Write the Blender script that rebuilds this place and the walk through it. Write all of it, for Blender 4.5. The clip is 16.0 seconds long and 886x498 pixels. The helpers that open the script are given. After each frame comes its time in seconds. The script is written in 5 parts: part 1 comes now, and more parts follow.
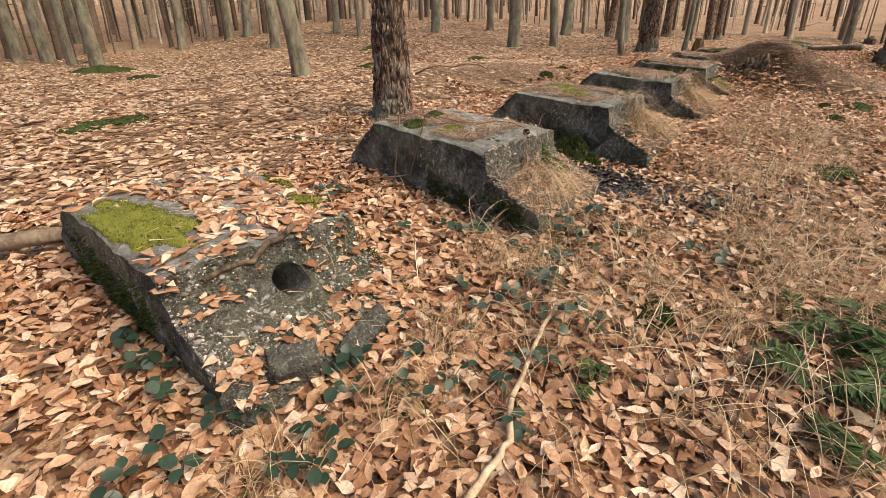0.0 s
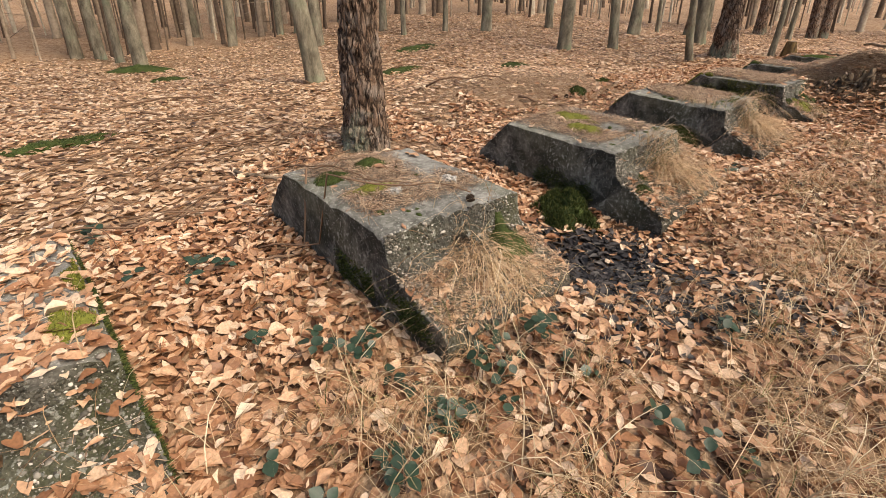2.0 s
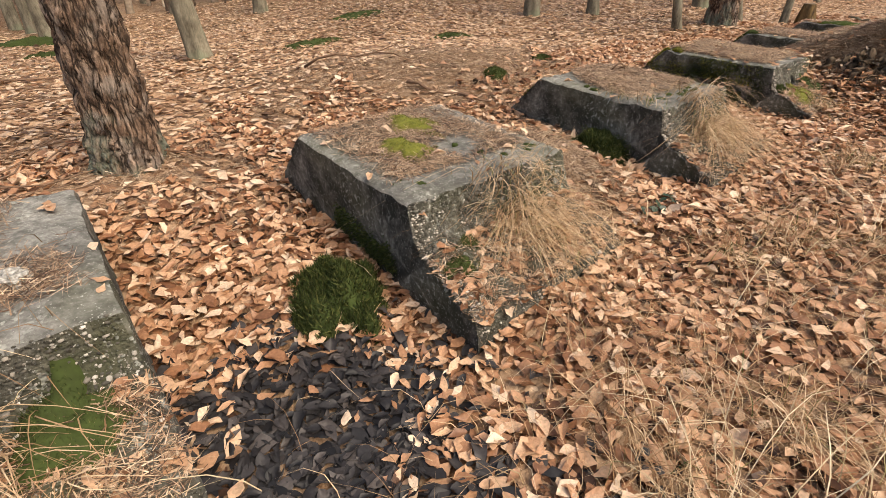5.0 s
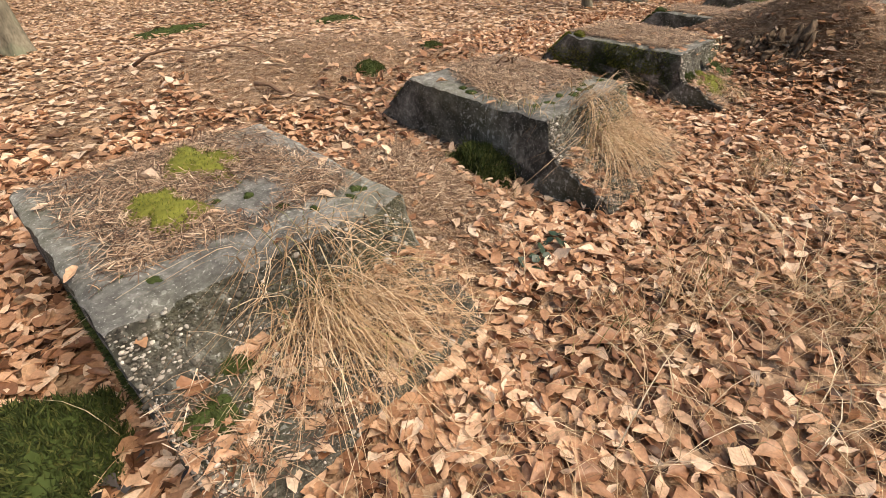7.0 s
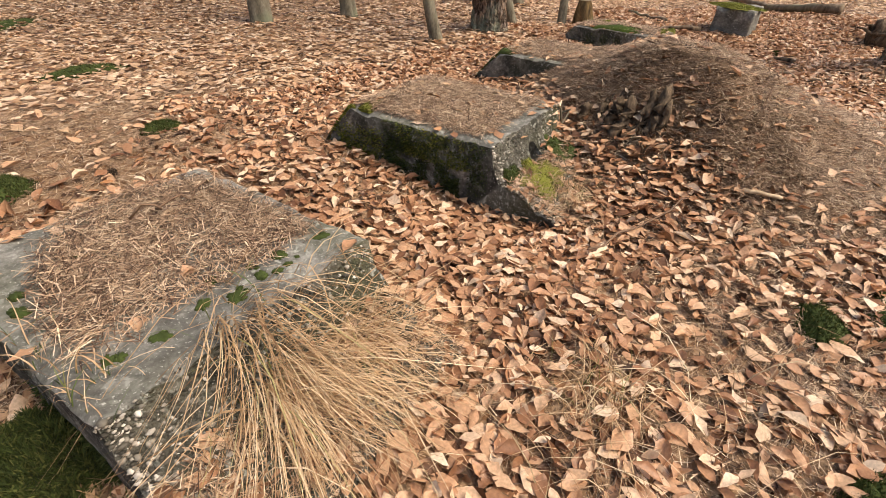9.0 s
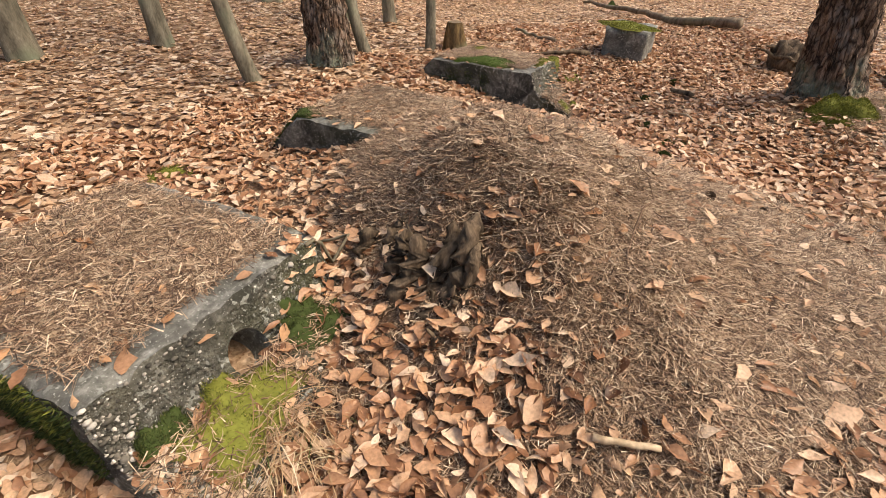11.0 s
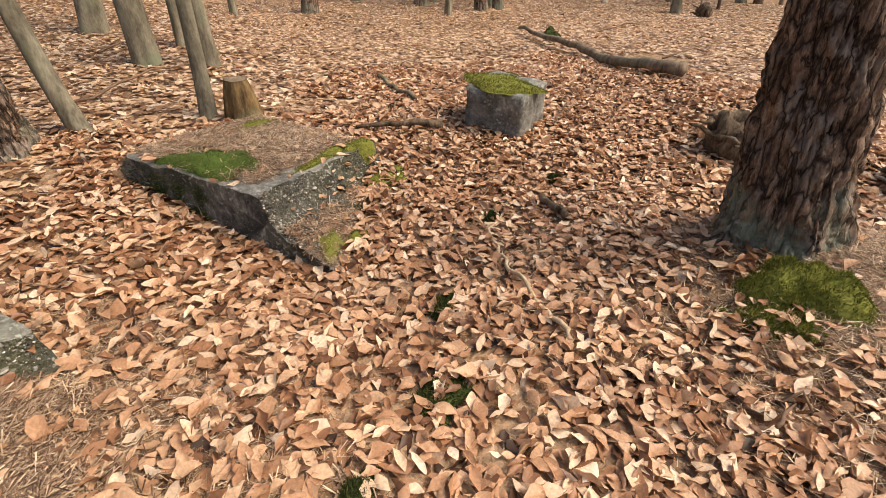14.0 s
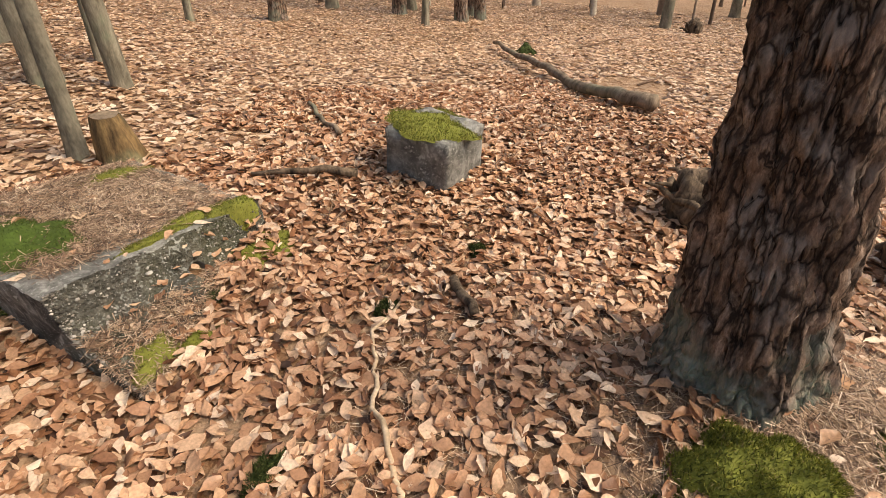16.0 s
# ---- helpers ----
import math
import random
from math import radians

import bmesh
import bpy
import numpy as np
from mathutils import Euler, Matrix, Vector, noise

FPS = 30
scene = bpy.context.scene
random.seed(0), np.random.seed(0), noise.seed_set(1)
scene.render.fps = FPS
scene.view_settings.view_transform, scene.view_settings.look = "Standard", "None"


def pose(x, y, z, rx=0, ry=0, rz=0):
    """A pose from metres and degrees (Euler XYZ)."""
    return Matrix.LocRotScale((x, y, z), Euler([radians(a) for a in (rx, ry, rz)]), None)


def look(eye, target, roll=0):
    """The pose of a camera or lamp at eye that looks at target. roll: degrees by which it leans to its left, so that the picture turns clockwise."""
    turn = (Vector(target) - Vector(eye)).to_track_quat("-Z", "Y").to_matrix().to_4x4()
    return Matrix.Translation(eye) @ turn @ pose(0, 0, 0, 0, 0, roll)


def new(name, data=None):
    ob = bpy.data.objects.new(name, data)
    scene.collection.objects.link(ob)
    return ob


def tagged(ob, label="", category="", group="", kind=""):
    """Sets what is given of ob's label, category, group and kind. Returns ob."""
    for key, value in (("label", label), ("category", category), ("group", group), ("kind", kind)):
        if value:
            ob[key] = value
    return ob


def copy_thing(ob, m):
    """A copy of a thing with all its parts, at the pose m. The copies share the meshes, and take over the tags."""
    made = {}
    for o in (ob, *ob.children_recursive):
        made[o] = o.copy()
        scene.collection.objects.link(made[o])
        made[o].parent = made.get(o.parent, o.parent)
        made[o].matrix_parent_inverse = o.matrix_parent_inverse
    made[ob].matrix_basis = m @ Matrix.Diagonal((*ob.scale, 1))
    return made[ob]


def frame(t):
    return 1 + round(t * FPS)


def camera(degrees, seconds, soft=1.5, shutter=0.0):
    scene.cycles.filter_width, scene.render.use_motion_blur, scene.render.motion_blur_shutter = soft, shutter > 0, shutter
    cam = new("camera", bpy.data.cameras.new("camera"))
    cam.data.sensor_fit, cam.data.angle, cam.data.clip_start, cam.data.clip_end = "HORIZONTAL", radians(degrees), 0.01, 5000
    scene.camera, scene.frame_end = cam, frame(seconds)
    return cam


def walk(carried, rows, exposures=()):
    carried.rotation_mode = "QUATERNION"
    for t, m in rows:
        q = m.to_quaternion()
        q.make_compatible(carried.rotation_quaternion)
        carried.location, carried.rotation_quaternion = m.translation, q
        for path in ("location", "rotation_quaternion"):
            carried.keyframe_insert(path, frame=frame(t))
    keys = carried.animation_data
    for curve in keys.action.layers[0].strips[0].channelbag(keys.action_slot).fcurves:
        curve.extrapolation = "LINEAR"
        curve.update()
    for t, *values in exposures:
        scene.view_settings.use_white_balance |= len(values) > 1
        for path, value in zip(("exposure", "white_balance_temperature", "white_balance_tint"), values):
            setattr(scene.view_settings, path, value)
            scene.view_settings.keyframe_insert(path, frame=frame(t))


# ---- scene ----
cam = camera(87.2, 16.0, 0.5)
METRES, EYE, TILT, LEAN, TURN = 12.78, 1.35, 0.0, 0.0, -23.5
ROWS = [
    (0.0, 0.0, 0.0, 0.0, 0.89, -29.67, -1.56),
    (0.5, 0.019, 0.0228, 0.0032, 2.83, -29.19, -1.45),
    (1.0, 0.0297, 0.0424, 0.0057, 5.38, -29.03, -1.24),
    (1.5, 0.0523, 0.0747, 0.0038, 7.64, -29.52, -1.09),
    (2.0, 0.0663, 0.0889, 0.0106, 9.81, -30.84, -0.95),
    (2.5, 0.0758, 0.1164, 0.0034, 12.02, -32.28, -0.82),
    (3.0, 0.0794, 0.1383, 0.003, 13.56, -32.77, -0.55),
    (3.5, 0.0911, 0.1562, -0.0027, 14.32, -32.15, -0.35),
    (4.0, 0.1204, 0.183, 0.0008, 13.39, -32.53, -0.33),
    (6.5, 0.1826, 0.2783, -0.0097, 7.72, -36.74, -0.63),
    (7.0, 0.1926, 0.3, -0.0074, 4.36, -36.67, -0.78),
    (7.5, 0.2104, 0.3465, -0.0114, 1.94, -36.27, -1.01),
    (8.0, 0.2319, 0.3814, -0.0113, -0.01, -35.79, -1.09),
    (8.5, 0.2577, 0.407, -0.0019, -2.3, -35.97, -1.34),
    (11.0, 0.3786, 0.5485, 0.0033, -12.55, -35.82, -1.93),
    (11.5, 0.4134, 0.5711, 0.006, -12.96, -35.58, -1.92),
    (12.0, 0.4412, 0.5906, 0.0113, -13.71, -35.45, -1.93),
    (12.5, 0.4695, 0.6199, 0.0061, -13.84, -34.99, -1.99),
    (13.0, 0.502, 0.646, 0.0033, -13.45, -34.81, -1.95),
    (13.5, 0.5339, 0.6719, 0.0072, -13.56, -35.01, -1.98),
    (14.0, 0.556, 0.697, 0.0041, -12.87, -34.84, -2.06),
    (14.5, 0.5779, 0.7086, 0.006, -12.17, -34.47, -2.21),
    (15.0, 0.5977, 0.7178, 0.0118, -12.46, -34.57, -2.55),
    (15.5, 0.6073, 0.7346, 0.0104, -12.76, -34.65, -2.92),
    (16.0, 0.6146, 0.7477, 0.01, -12.59, -34.56, -3.2),
]
walk(cam, [(t, pose(0, 0, EYE, TILT, LEAN, TURN) @ pose(METRES * x, METRES * y, METRES * z, 90 + pitch, roll, yaw)) for t, x, y, z, yaw, pitch, roll in ROWS], exposures=[(0.0, 0.5, 7100, 10), (4.0, 0.5, 7050, 10), (8.0, 0.58, 7050, 10), (12.0, 0.54, 7100, 10), (16.0, 0.64, 7200, 10)])

# ---- light ----
world = bpy.data.worlds.new("world")
scene.world = world
world.use_nodes = True
wt = world.node_tree
sky = wt.nodes.new("ShaderNodeTexSky")
sky.sky_type, sky.sun_disc = "NISHITA", False
SUN = Vector((0.62, -0.55, 1.08)).normalized()
sky.sun_elevation = math.asin(SUN.z)
sky.sun_rotation = math.atan2(SUN.x, SUN.y)
sky.dust_density, sky.air_density = 4.0, 1.0
wt.links.new(sky.outputs[0], wt.nodes["Background"].inputs[0])
wt.nodes["Background"].inputs[1].default_value = 0.15
sun_data = bpy.data.lights.new("sun", "SUN")
sun_data.energy, sun_data.angle, sun_data.color = 2.6, radians(38), (1.0, 0.9, 0.78)
new("sun", sun_data).matrix_world = look(SUN * 40, (0, 0, 0))

# ---- materials ----
def mat(name, rough=0.8, spec=0.3):
    m = bpy.data.materials.new(name)
    m.use_nodes = True
    b = m.node_tree.nodes["Principled BSDF"]
    b.inputs["Roughness"].default_value = rough
    b.inputs["Specular IOR Level"].default_value = spec
    return m, m.node_tree, b


def node(nt, kind, **values):
    n = nt.nodes.new("ShaderNode" + kind)
    for key, value in values.items():
        n.inputs[key.replace("_", " ")].default_value = value
    return n


def ramp(nt, source, stops):
    n = nt.nodes.new("ShaderNodeValToRGB")
    el = n.color_ramp.elements
    while len(el) < len(stops):
        el.new(0.5)
    for e, (p, c) in zip(el, stops):
        e.position, e.color = p, (*c, 1)
    nt.links.new(source, n.inputs[0])
    return n.outputs[0]


def mix(nt, fac, a, b, blend="MIX"):
    n = nt.nodes.new("ShaderNodeMix")
    n.data_type, n.blend_type = "RGBA", blend
    for socket, value in ((n.inputs[0], fac), (n.inputs[6], a), (n.inputs[7], b)):
        if isinstance(value, (int, float)):
            socket.default_value = value
        elif isinstance(value, tuple):
            socket.default_value = (*value, 1)
        else:
            nt.links.new(value, socket)
    return n.outputs[2]


def coords(nt, scale=(1, 1, 1), space="Object"):
    tc, mp = nt.nodes.new("ShaderNodeTexCoord"), nt.nodes.new("ShaderNodeMapping")
    mp.inputs["Scale"].default_value = scale
    nt.links.new(tc.outputs[space], mp.inputs[0])
    return mp.outputs[0]


def tex(nt, vec, kind, scale, detail=4.0, **more):
    n = node(nt, "Tex" + kind, Scale=scale, **more)
    if "Detail" in n.inputs:
        n.inputs["Detail"].default_value = detail
    nt.links.new(vec, n.inputs["Vector"])
    return n


def bump(nt, bsdf, height, strength, dist):
    n = node(nt, "Bump", Strength=strength, Distance=dist)
    nt.links.new(height, n.inputs["Height"])
    nt.links.new(n.outputs[0], bsdf.inputs["Normal"])


def island_mat(name, stops, rough=0.7, grain=60.0, through_light=0.0, spec=0.3):
    """Colour by piece, with grain and blotches over it."""
    m, nt, b = mat(name, rough, spec)
    geo = nt.nodes.new("ShaderNodeNewGeometry")
    c = ramp(nt, geo.outputs["Random Per Island"], stops)
    v = coords(nt)
    n1 = tex(nt, v, "Noise", grain)
    n2 = tex(nt, v, "Noise", 2.2)
    c = mix(nt, 0.55, c, ramp(nt, n1.outputs[0], [(0.3, (0.55, 0.5, 0.46)), (0.7, (1.25, 1.22, 1.2))]), "MULTIPLY")
    c = mix(nt, 0.6, c, ramp(nt, n2.outputs[0], [(0.32, (0.72, 0.66, 0.62)), (0.66, (1.2, 1.2, 1.2))]), "MULTIPLY")
    nt.links.new(c, b.inputs["Base Color"])
    if through_light:
        tr = nt.nodes.new("ShaderNodeBsdfTranslucent")
        nt.links.new(c, tr.inputs[0])
        ms = node(nt, "MixShader", Fac=through_light)
        nt.links.new(b.outputs[0], ms.inputs[1])
        nt.links.new(tr.outputs[0], ms.inputs[2])
        nt.links.new(ms.outputs[0], nt.nodes["Material Output"].inputs[0])
    return m


LEAF = island_mat("dry_beech_leaf", [(0.0, (0.2, 0.095, 0.05)), (0.12, (0.37, 0.19, 0.1)), (0.45, (0.56, 0.335, 0.195)),
                                     (0.75, (0.7, 0.48, 0.31)), (1.0, (0.85, 0.7, 0.53))], 0.42, 90, 0.2, 0.42)
# Far leaves: the brighter light out there is put into a paler colour.
LITLEAF = island_mat("lit_far_beech_leaf", [(0.0, (0.09, 0.048, 0.027)), (0.2, (0.33, 0.185, 0.1)), (0.5, (0.59, 0.395, 0.24)), (0.75, (0.73, 0.53, 0.355)), (1.0, (0.88, 0.74, 0.57))], 0.42, 90, 0.2, 0.42)
# Lower layer: shade in the gaps between leaves is put into these browns.
UNDERLEAF = island_mat("shaded_under_leaf", [(0.0, (0.045, 0.024, 0.015)), (0.3, (0.16, 0.075, 0.038)), (0.7, (0.34, 0.175, 0.09)), (1.0, (0.52, 0.32, 0.19))], 0.5, 90, 0.1, 0.35)
WETLEAF = island_mat("wet_black_leaf", [(0.0, (0.012, 0.012, 0.013)), (0.6, (0.032, 0.03, 0.031)), (1.0, (0.075, 0.066, 0.062))], 0.5, 90, 0.0, 0.3)
NEEDLE = island_mat("dead_pine_needle", [(0.0, (0.06, 0.034, 0.022)), (0.32, (0.16, 0.098, 0.062)), (0.62, (0.42, 0.292, 0.192)), (0.86, (0.58, 0.44, 0.3)), (1.0, (0.78, 0.66, 0.49))], 0.6, 120)
STRAW = island_mat("dry_grass", [(0.0, (0.22, 0.13, 0.065)), (0.35, (0.46, 0.31, 0.17)), (0.8, (0.66, 0.5, 0.32)), (0.95, (0.78, 0.65, 0.46)), (1.0, (0.32, 0.31, 0.11))], 0.55, 80, 0.15)
GREENBLADE = island_mat("green_grass", [(0.0, (0.05, 0.09, 0.02)), (0.6, (0.1, 0.15, 0.035)), (1.0, (0.3, 0.28, 0.1))], 0.5, 80, 0.15)
BRAMBLE = island_mat("bramble_leaf", [(0.0, (0.016, 0.035, 0.02)), (0.6, (0.03, 0.06, 0.033)), (1.0, (0.07, 0.1, 0.045))], 0.4, 70, 0.1, 0.5)
FERN = island_mat("fern_leaf", [(0.0, (0.022, 0.055, 0.012)), (1.0, (0.075, 0.135, 0.032))], 0.5, 70, 0.2)
MOSS = island_mat("bright_moss", [(0.0, (0.05, 0.065, 0.012)), (0.5, (0.17, 0.19, 0.03)), (0.88, (0.3, 0.31, 0.055)), (1.0, (0.36, 0.29, 0.13))], 0.8, 40, 0.15)
MOSSDARK = island_mat("dark_moss", [(0.0, (0.02, 0.032, 0.007)), (0.6, (0.05, 0.075, 0.016)), (1.0, (0.13, 0.14, 0.04))], 0.85, 40, 0.1)
DEEPMOSS = island_mat("deep_green_moss", [(0.0, (0.03, 0.055, 0.008)), (0.6, (0.075, 0.125, 0.018)), (1.0, (0.15, 0.19, 0.04))], 0.85, 40, 0.12)
TWIG = island_mat("twig_bark", [(0.0, (0.09, 0.05, 0.032)), (0.6, (0.2, 0.13, 0.085)), (1.0, (0.34, 0.25, 0.17))], 0.8, 40)


def soil_mat():
    m, nt, b = mat("forest_soil", 0.9, 0.15)
    v = coords(nt)
    warp = tex(nt, v, "Noise", 9.0)
    vv = nt.nodes.new("ShaderNodeVectorMath")
    vv.operation = "MULTIPLY_ADD"
    nt.links.new(warp.outputs["Color"], vv.inputs[0])
    vv.inputs[1].default_value = (0.05, 0.05, 0.05)
    nt.links.new(v, vv.inputs[2])
    cells = tex(nt, vv.outputs[0], "Voronoi", 15.0)
    hue = nt.nodes.new("ShaderNodeSeparateColor")
    nt.links.new(cells.outputs["Color"], hue.inputs[0])
    leaf = ramp(nt, hue.outputs[0], [(0.0, (0.1, 0.055, 0.032)), (0.25, (0.3, 0.165, 0.09)), (0.6, (0.56, 0.37, 0.235)), (1.0, (0.78, 0.6, 0.44))])
    leaf = mix(nt, 1.0, leaf, ramp(nt, cells.outputs["Distance"], [(0.3, (1.0, 1.0, 1.0)), (0.8, (0.45, 0.4, 0.36))]), "MULTIPLY")
    fine = tex(nt, v, "Noise", 45.0, 6)
    earth = ramp(nt, fine.outputs[0], [(0.3, (0.08, 0.052, 0.034)), (0.7, (0.3, 0.21, 0.145))])
    big = tex(nt, v, "Noise", 0.8, 5)
    where = ramp(nt, big.outputs[0], [(0.34, (0.6, 0.6, 0.6)), (0.5, (1, 1, 1))])
    c = mix(nt, where, earth, leaf)
    patches = tex(nt, v, "Noise", 0.23, 4)
    c = mix(nt, 0.7, c, ramp(nt, patches.outputs[0], [(0.36, (0.8, 0.76, 0.68)), (0.62, (1.15, 1.13, 1.06))]), "MULTIPLY")
    nt.links.new(c, b.inputs["Base Color"])
    bump(nt, b, cells.outputs["Distance"], 0.7, 0.03)
    return m


def concrete_mat(name, tones, rough_face, algae=0.5, olive=0.6):
    """Weathered concrete: mottled grey, black algae stains, olive film, pale lichen spots and pits."""
    m, nt, b = mat(name, 0.9, 0.25)
    v = coords(nt)
    n1, n2, n3 = tex(nt, v, "Noise", 4.5, 9, Roughness=0.7), tex(nt, v, "Noise", 24, 9, Roughness=0.75), tex(nt, v, "Noise", 1.9, 7)
    c = ramp(nt, n2.outputs[0], [(0.3, tones[0]), (0.5, tones[1]), (0.7, tones[2])])
    c = mix(nt, ramp(nt, n1.outputs[0], [(0.43, (algae, algae, algae)), (0.57, (0, 0, 0))]), c, (0.03, 0.03, 0.025))
    c = mix(nt, ramp(nt, n3.outputs[0], [(0.48, (0, 0, 0)), (0.68, (olive, olive, olive))]), c, (0.075, 0.08, 0.035))
    pits = tex(nt, v, "Voronoi", 34.0)
    which = nt.nodes.new("ShaderNodeSeparateColor")
    nt.links.new(pits.outputs["Color"], which.inputs[0])
    chosen = ramp(nt, which.outputs[0], [(0.7, (0, 0, 0)), (0.74, (1, 1, 1))])
    dot = ramp(nt, pits.outputs["Distance"], [(0.2, (1, 1, 1)), (0.36, (0, 0, 0))])
    pit = mix(nt, 1.0, chosen, dot, "MULTIPLY")
    c = mix(nt, mix(nt, 1.0, pit, (0.75, 0.75, 0.75), "MULTIPLY"), c, (0.022, 0.021, 0.017))
    height = mix(nt, pit, n2.outputs["Color"], (0.1, 0.1, 0.1))
    if rough_face:
        stones = tex(nt, v, "Voronoi", 52.0)
        pick = nt.nodes.new("ShaderNodeSeparateColor")
        nt.links.new(stones.outputs["Color"], pick.inputs[0])
        sc = ramp(nt, pick.outputs[1], [(0.0, (0.05, 0.048, 0.04)), (0.55, (0.17, 0.16, 0.13)), (0.85, (0.36, 0.34, 0.29)), (1.0, (0.66, 0.64, 0.58))])
        sc = mix(nt, 0.7, sc, ramp(nt, n1.outputs[0], [(0.36, (0.35, 0.36, 0.3)), (0.62, (1.25, 1.22, 1.15))]), "MULTIPLY")
        c = mix(nt, ramp(nt, stones.outputs["Distance"], [(0.34, (0.9, 0.9, 0.9)), (0.52, (0, 0, 0))]), c, sc)
        inv = node(nt, "Math")
        inv.operation = "SUBTRACT"
        inv.inputs[0].default_value = 1
        nt.links.new(stones.outputs["Distance"], inv.inputs[1])
        height = inv.outputs[0]
    spots = tex(nt, v, "Noise", 38, 3)
    fields = tex(nt, v, "Noise", 3.1, 4)
    lichen = mix(nt, 1.0, ramp(nt, spots.outputs[0], [(0.58, (0, 0, 0)), (0.63, (0.75, 0.75, 0.75))]), ramp(nt, fields.outputs[0], [(0.46, (0, 0, 0)), (0.6, (1, 1, 1))]), "MULTIPLY")
    c = mix(nt, lichen, c, (0.4, 0.41, 0.36))
    speck = tex(nt, v, "Noise", 120, 2)
    c = mix(nt, ramp(nt, speck.outputs[0], [(0.64, (0, 0, 0)), (0.7, (0.75, 0.75, 0.75))]), c, (0.5, 0.5, 0.45))
    nt.links.new(c, b.inputs["Base Color"])
    bump(nt, b, height, 1.0, 0.016 if rough_face else 0.009)
    return m


def bark_mat(name, dark, lit, scale, stretch, dist, lichen=0.0, spread=0.5):
    m, nt, b = mat(name, 0.9, 0.15)
    v = coords(nt, (1, 1, stretch))
    w = tex(nt, v, "Noise", scale, 6, Roughness=0.65)
    f = tex(nt, coords(nt, (1, 1, 0.4)), "Noise", 60, 5)
    c = ramp(nt, w.outputs[0], [(0.5 - spread * 0.35, dark), (0.5 + spread * 0.35, lit)])
    c = mix(nt, 0.6, c, ramp(nt, f.outputs[0], [(0.3, (0.6, 0.58, 0.56)), (0.7, (1.3, 1.28, 1.25))]), "MULTIPLY")
    if lichen:
        n = tex(nt, coords(nt), "Noise", 1.7, 6)
        c = mix(nt, ramp(nt, n.outputs[0], [(0.5, (0, 0, 0)), (0.64, (lichen, lichen, lichen))]), c, (0.22, 0.27, 0.17))
    nt.links.new(c, b.inputs["Base Color"])
    bump(nt, b, w.outputs[0], 0.8, dist)
    return m


def plate_bark_mat():
    """Pine bark: ragged red brown plates, fissures with their shade painted dark, grey scales and pale lichen round the
    foot.
    """
    m, nt, b = mat("pine_bark", 0.9, 0.15)
    v = coords(nt, (1, 1, 0.22))
    w = tex(nt, coords(nt, (1, 1, 0.6)), "Noise", 14, 5)
    vm = nt.nodes.new("ShaderNodeVectorMath")
    vm.operation = "MULTIPLY_ADD"
    nt.links.new(w.outputs["Color"], vm.inputs[0])
    vm.inputs[1].default_value = (0.07, 0.07, 0.035)
    nt.links.new(v, vm.inputs[2])
    cell = tex(nt, vm.outputs[0], "Voronoi", 17.0)
    cell.feature = "DISTANCE_TO_EDGE"
    ridge = tex(nt, v, "Noise", 24, 9, Roughness=0.75)
    fine = tex(nt, coords(nt, (1, 1, 0.45)), "Noise", 85, 9, Roughness=0.78)
    c = ramp(nt, ridge.outputs[0], [(0.34, (0.042, 0.027, 0.019)), (0.5, (0.19, 0.127, 0.09)), (0.68, (0.41, 0.3, 0.225))])
    c = mix(nt, 0.85, c, ramp(nt, fine.outputs[0], [(0.32, (0.42, 0.4, 0.38)), (0.66, (1.6, 1.56, 1.52))]), "MULTIPLY")
    scales = tex(nt, coords(nt), "Noise", 6, 5)
    c = mix(nt, ramp(nt, scales.outputs[0], [(0.5, (0, 0, 0)), (0.62, (0.5, 0.5, 0.5))]), c, (0.3, 0.265, 0.23))
    # Fissure shade goes into the colour as near black lines.
    c = mix(nt, ramp(nt, cell.outputs["Distance"], [(0.012, (0.95, 0.95, 0.95)), (0.075, (0, 0, 0))]), c, (0.03, 0.02, 0.014))
    place = nt.nodes.new("ShaderNodeSeparateXYZ")
    nt.links.new(coords(nt), place.inputs[0])
    ragged = tex(nt, coords(nt), "Noise", 3.6, 7)
    edge = node(nt, "Math")
    edge.operation = "MULTIPLY_ADD"
    edge.inputs[1].default_value = 1.4
    nt.links.new(ragged.outputs[0], edge.inputs[0])
    nt.links.new(place.outputs[2], edge.inputs[2])
    c = mix(nt, ramp(nt, edge.outputs[0], [(0.66, (0.75, 0.75, 0.75)), (0.92, (0, 0, 0))]), c, mix(nt, 0.5, (0.29, 0.33, 0.25), fine.outputs["Color"], "MULTIPLY"))
    nt.links.new(c, b.inputs["Base Color"])
    h = mix(nt, 0.45, ramp(nt, cell.outputs["Distance"], [(0.0, (0, 0, 0)), (0.1, (1, 1, 1))]), ridge.outputs["Color"])
    h = mix(nt, 0.3, h, fine.outputs["Color"])
    bump(nt, b, h, 1.0, 0.025)
    return m


SOIL = soil_mat()
CONCRETE = concrete_mat("old_concrete", ((0.1, 0.098, 0.086), (0.22, 0.214, 0.19), (0.41, 0.4, 0.36)), False, 0.55, 0.35)
AGGREGATE = concrete_mat("washed_aggregate", ((0.05, 0.047, 0.037), (0.12, 0.113, 0.09), (0.23, 0.218, 0.178)), True, 0.6, 0.6)
# Upright faces: black algae, and their shade put into the darker tones.
SHADE_CRUST = concrete_mat("algae_and_shade_concrete", ((0.06, 0.057, 0.048), (0.15, 0.142, 0.12), (0.37, 0.36, 0.315)), False, 0.93, 0.5)
PINEBARK = plate_bark_mat()
BEECHBARK = bark_mat("beech_bark", (0.085, 0.075, 0.054), (0.29, 0.262, 0.195), 7, 0.45, 0.008, 0.5)
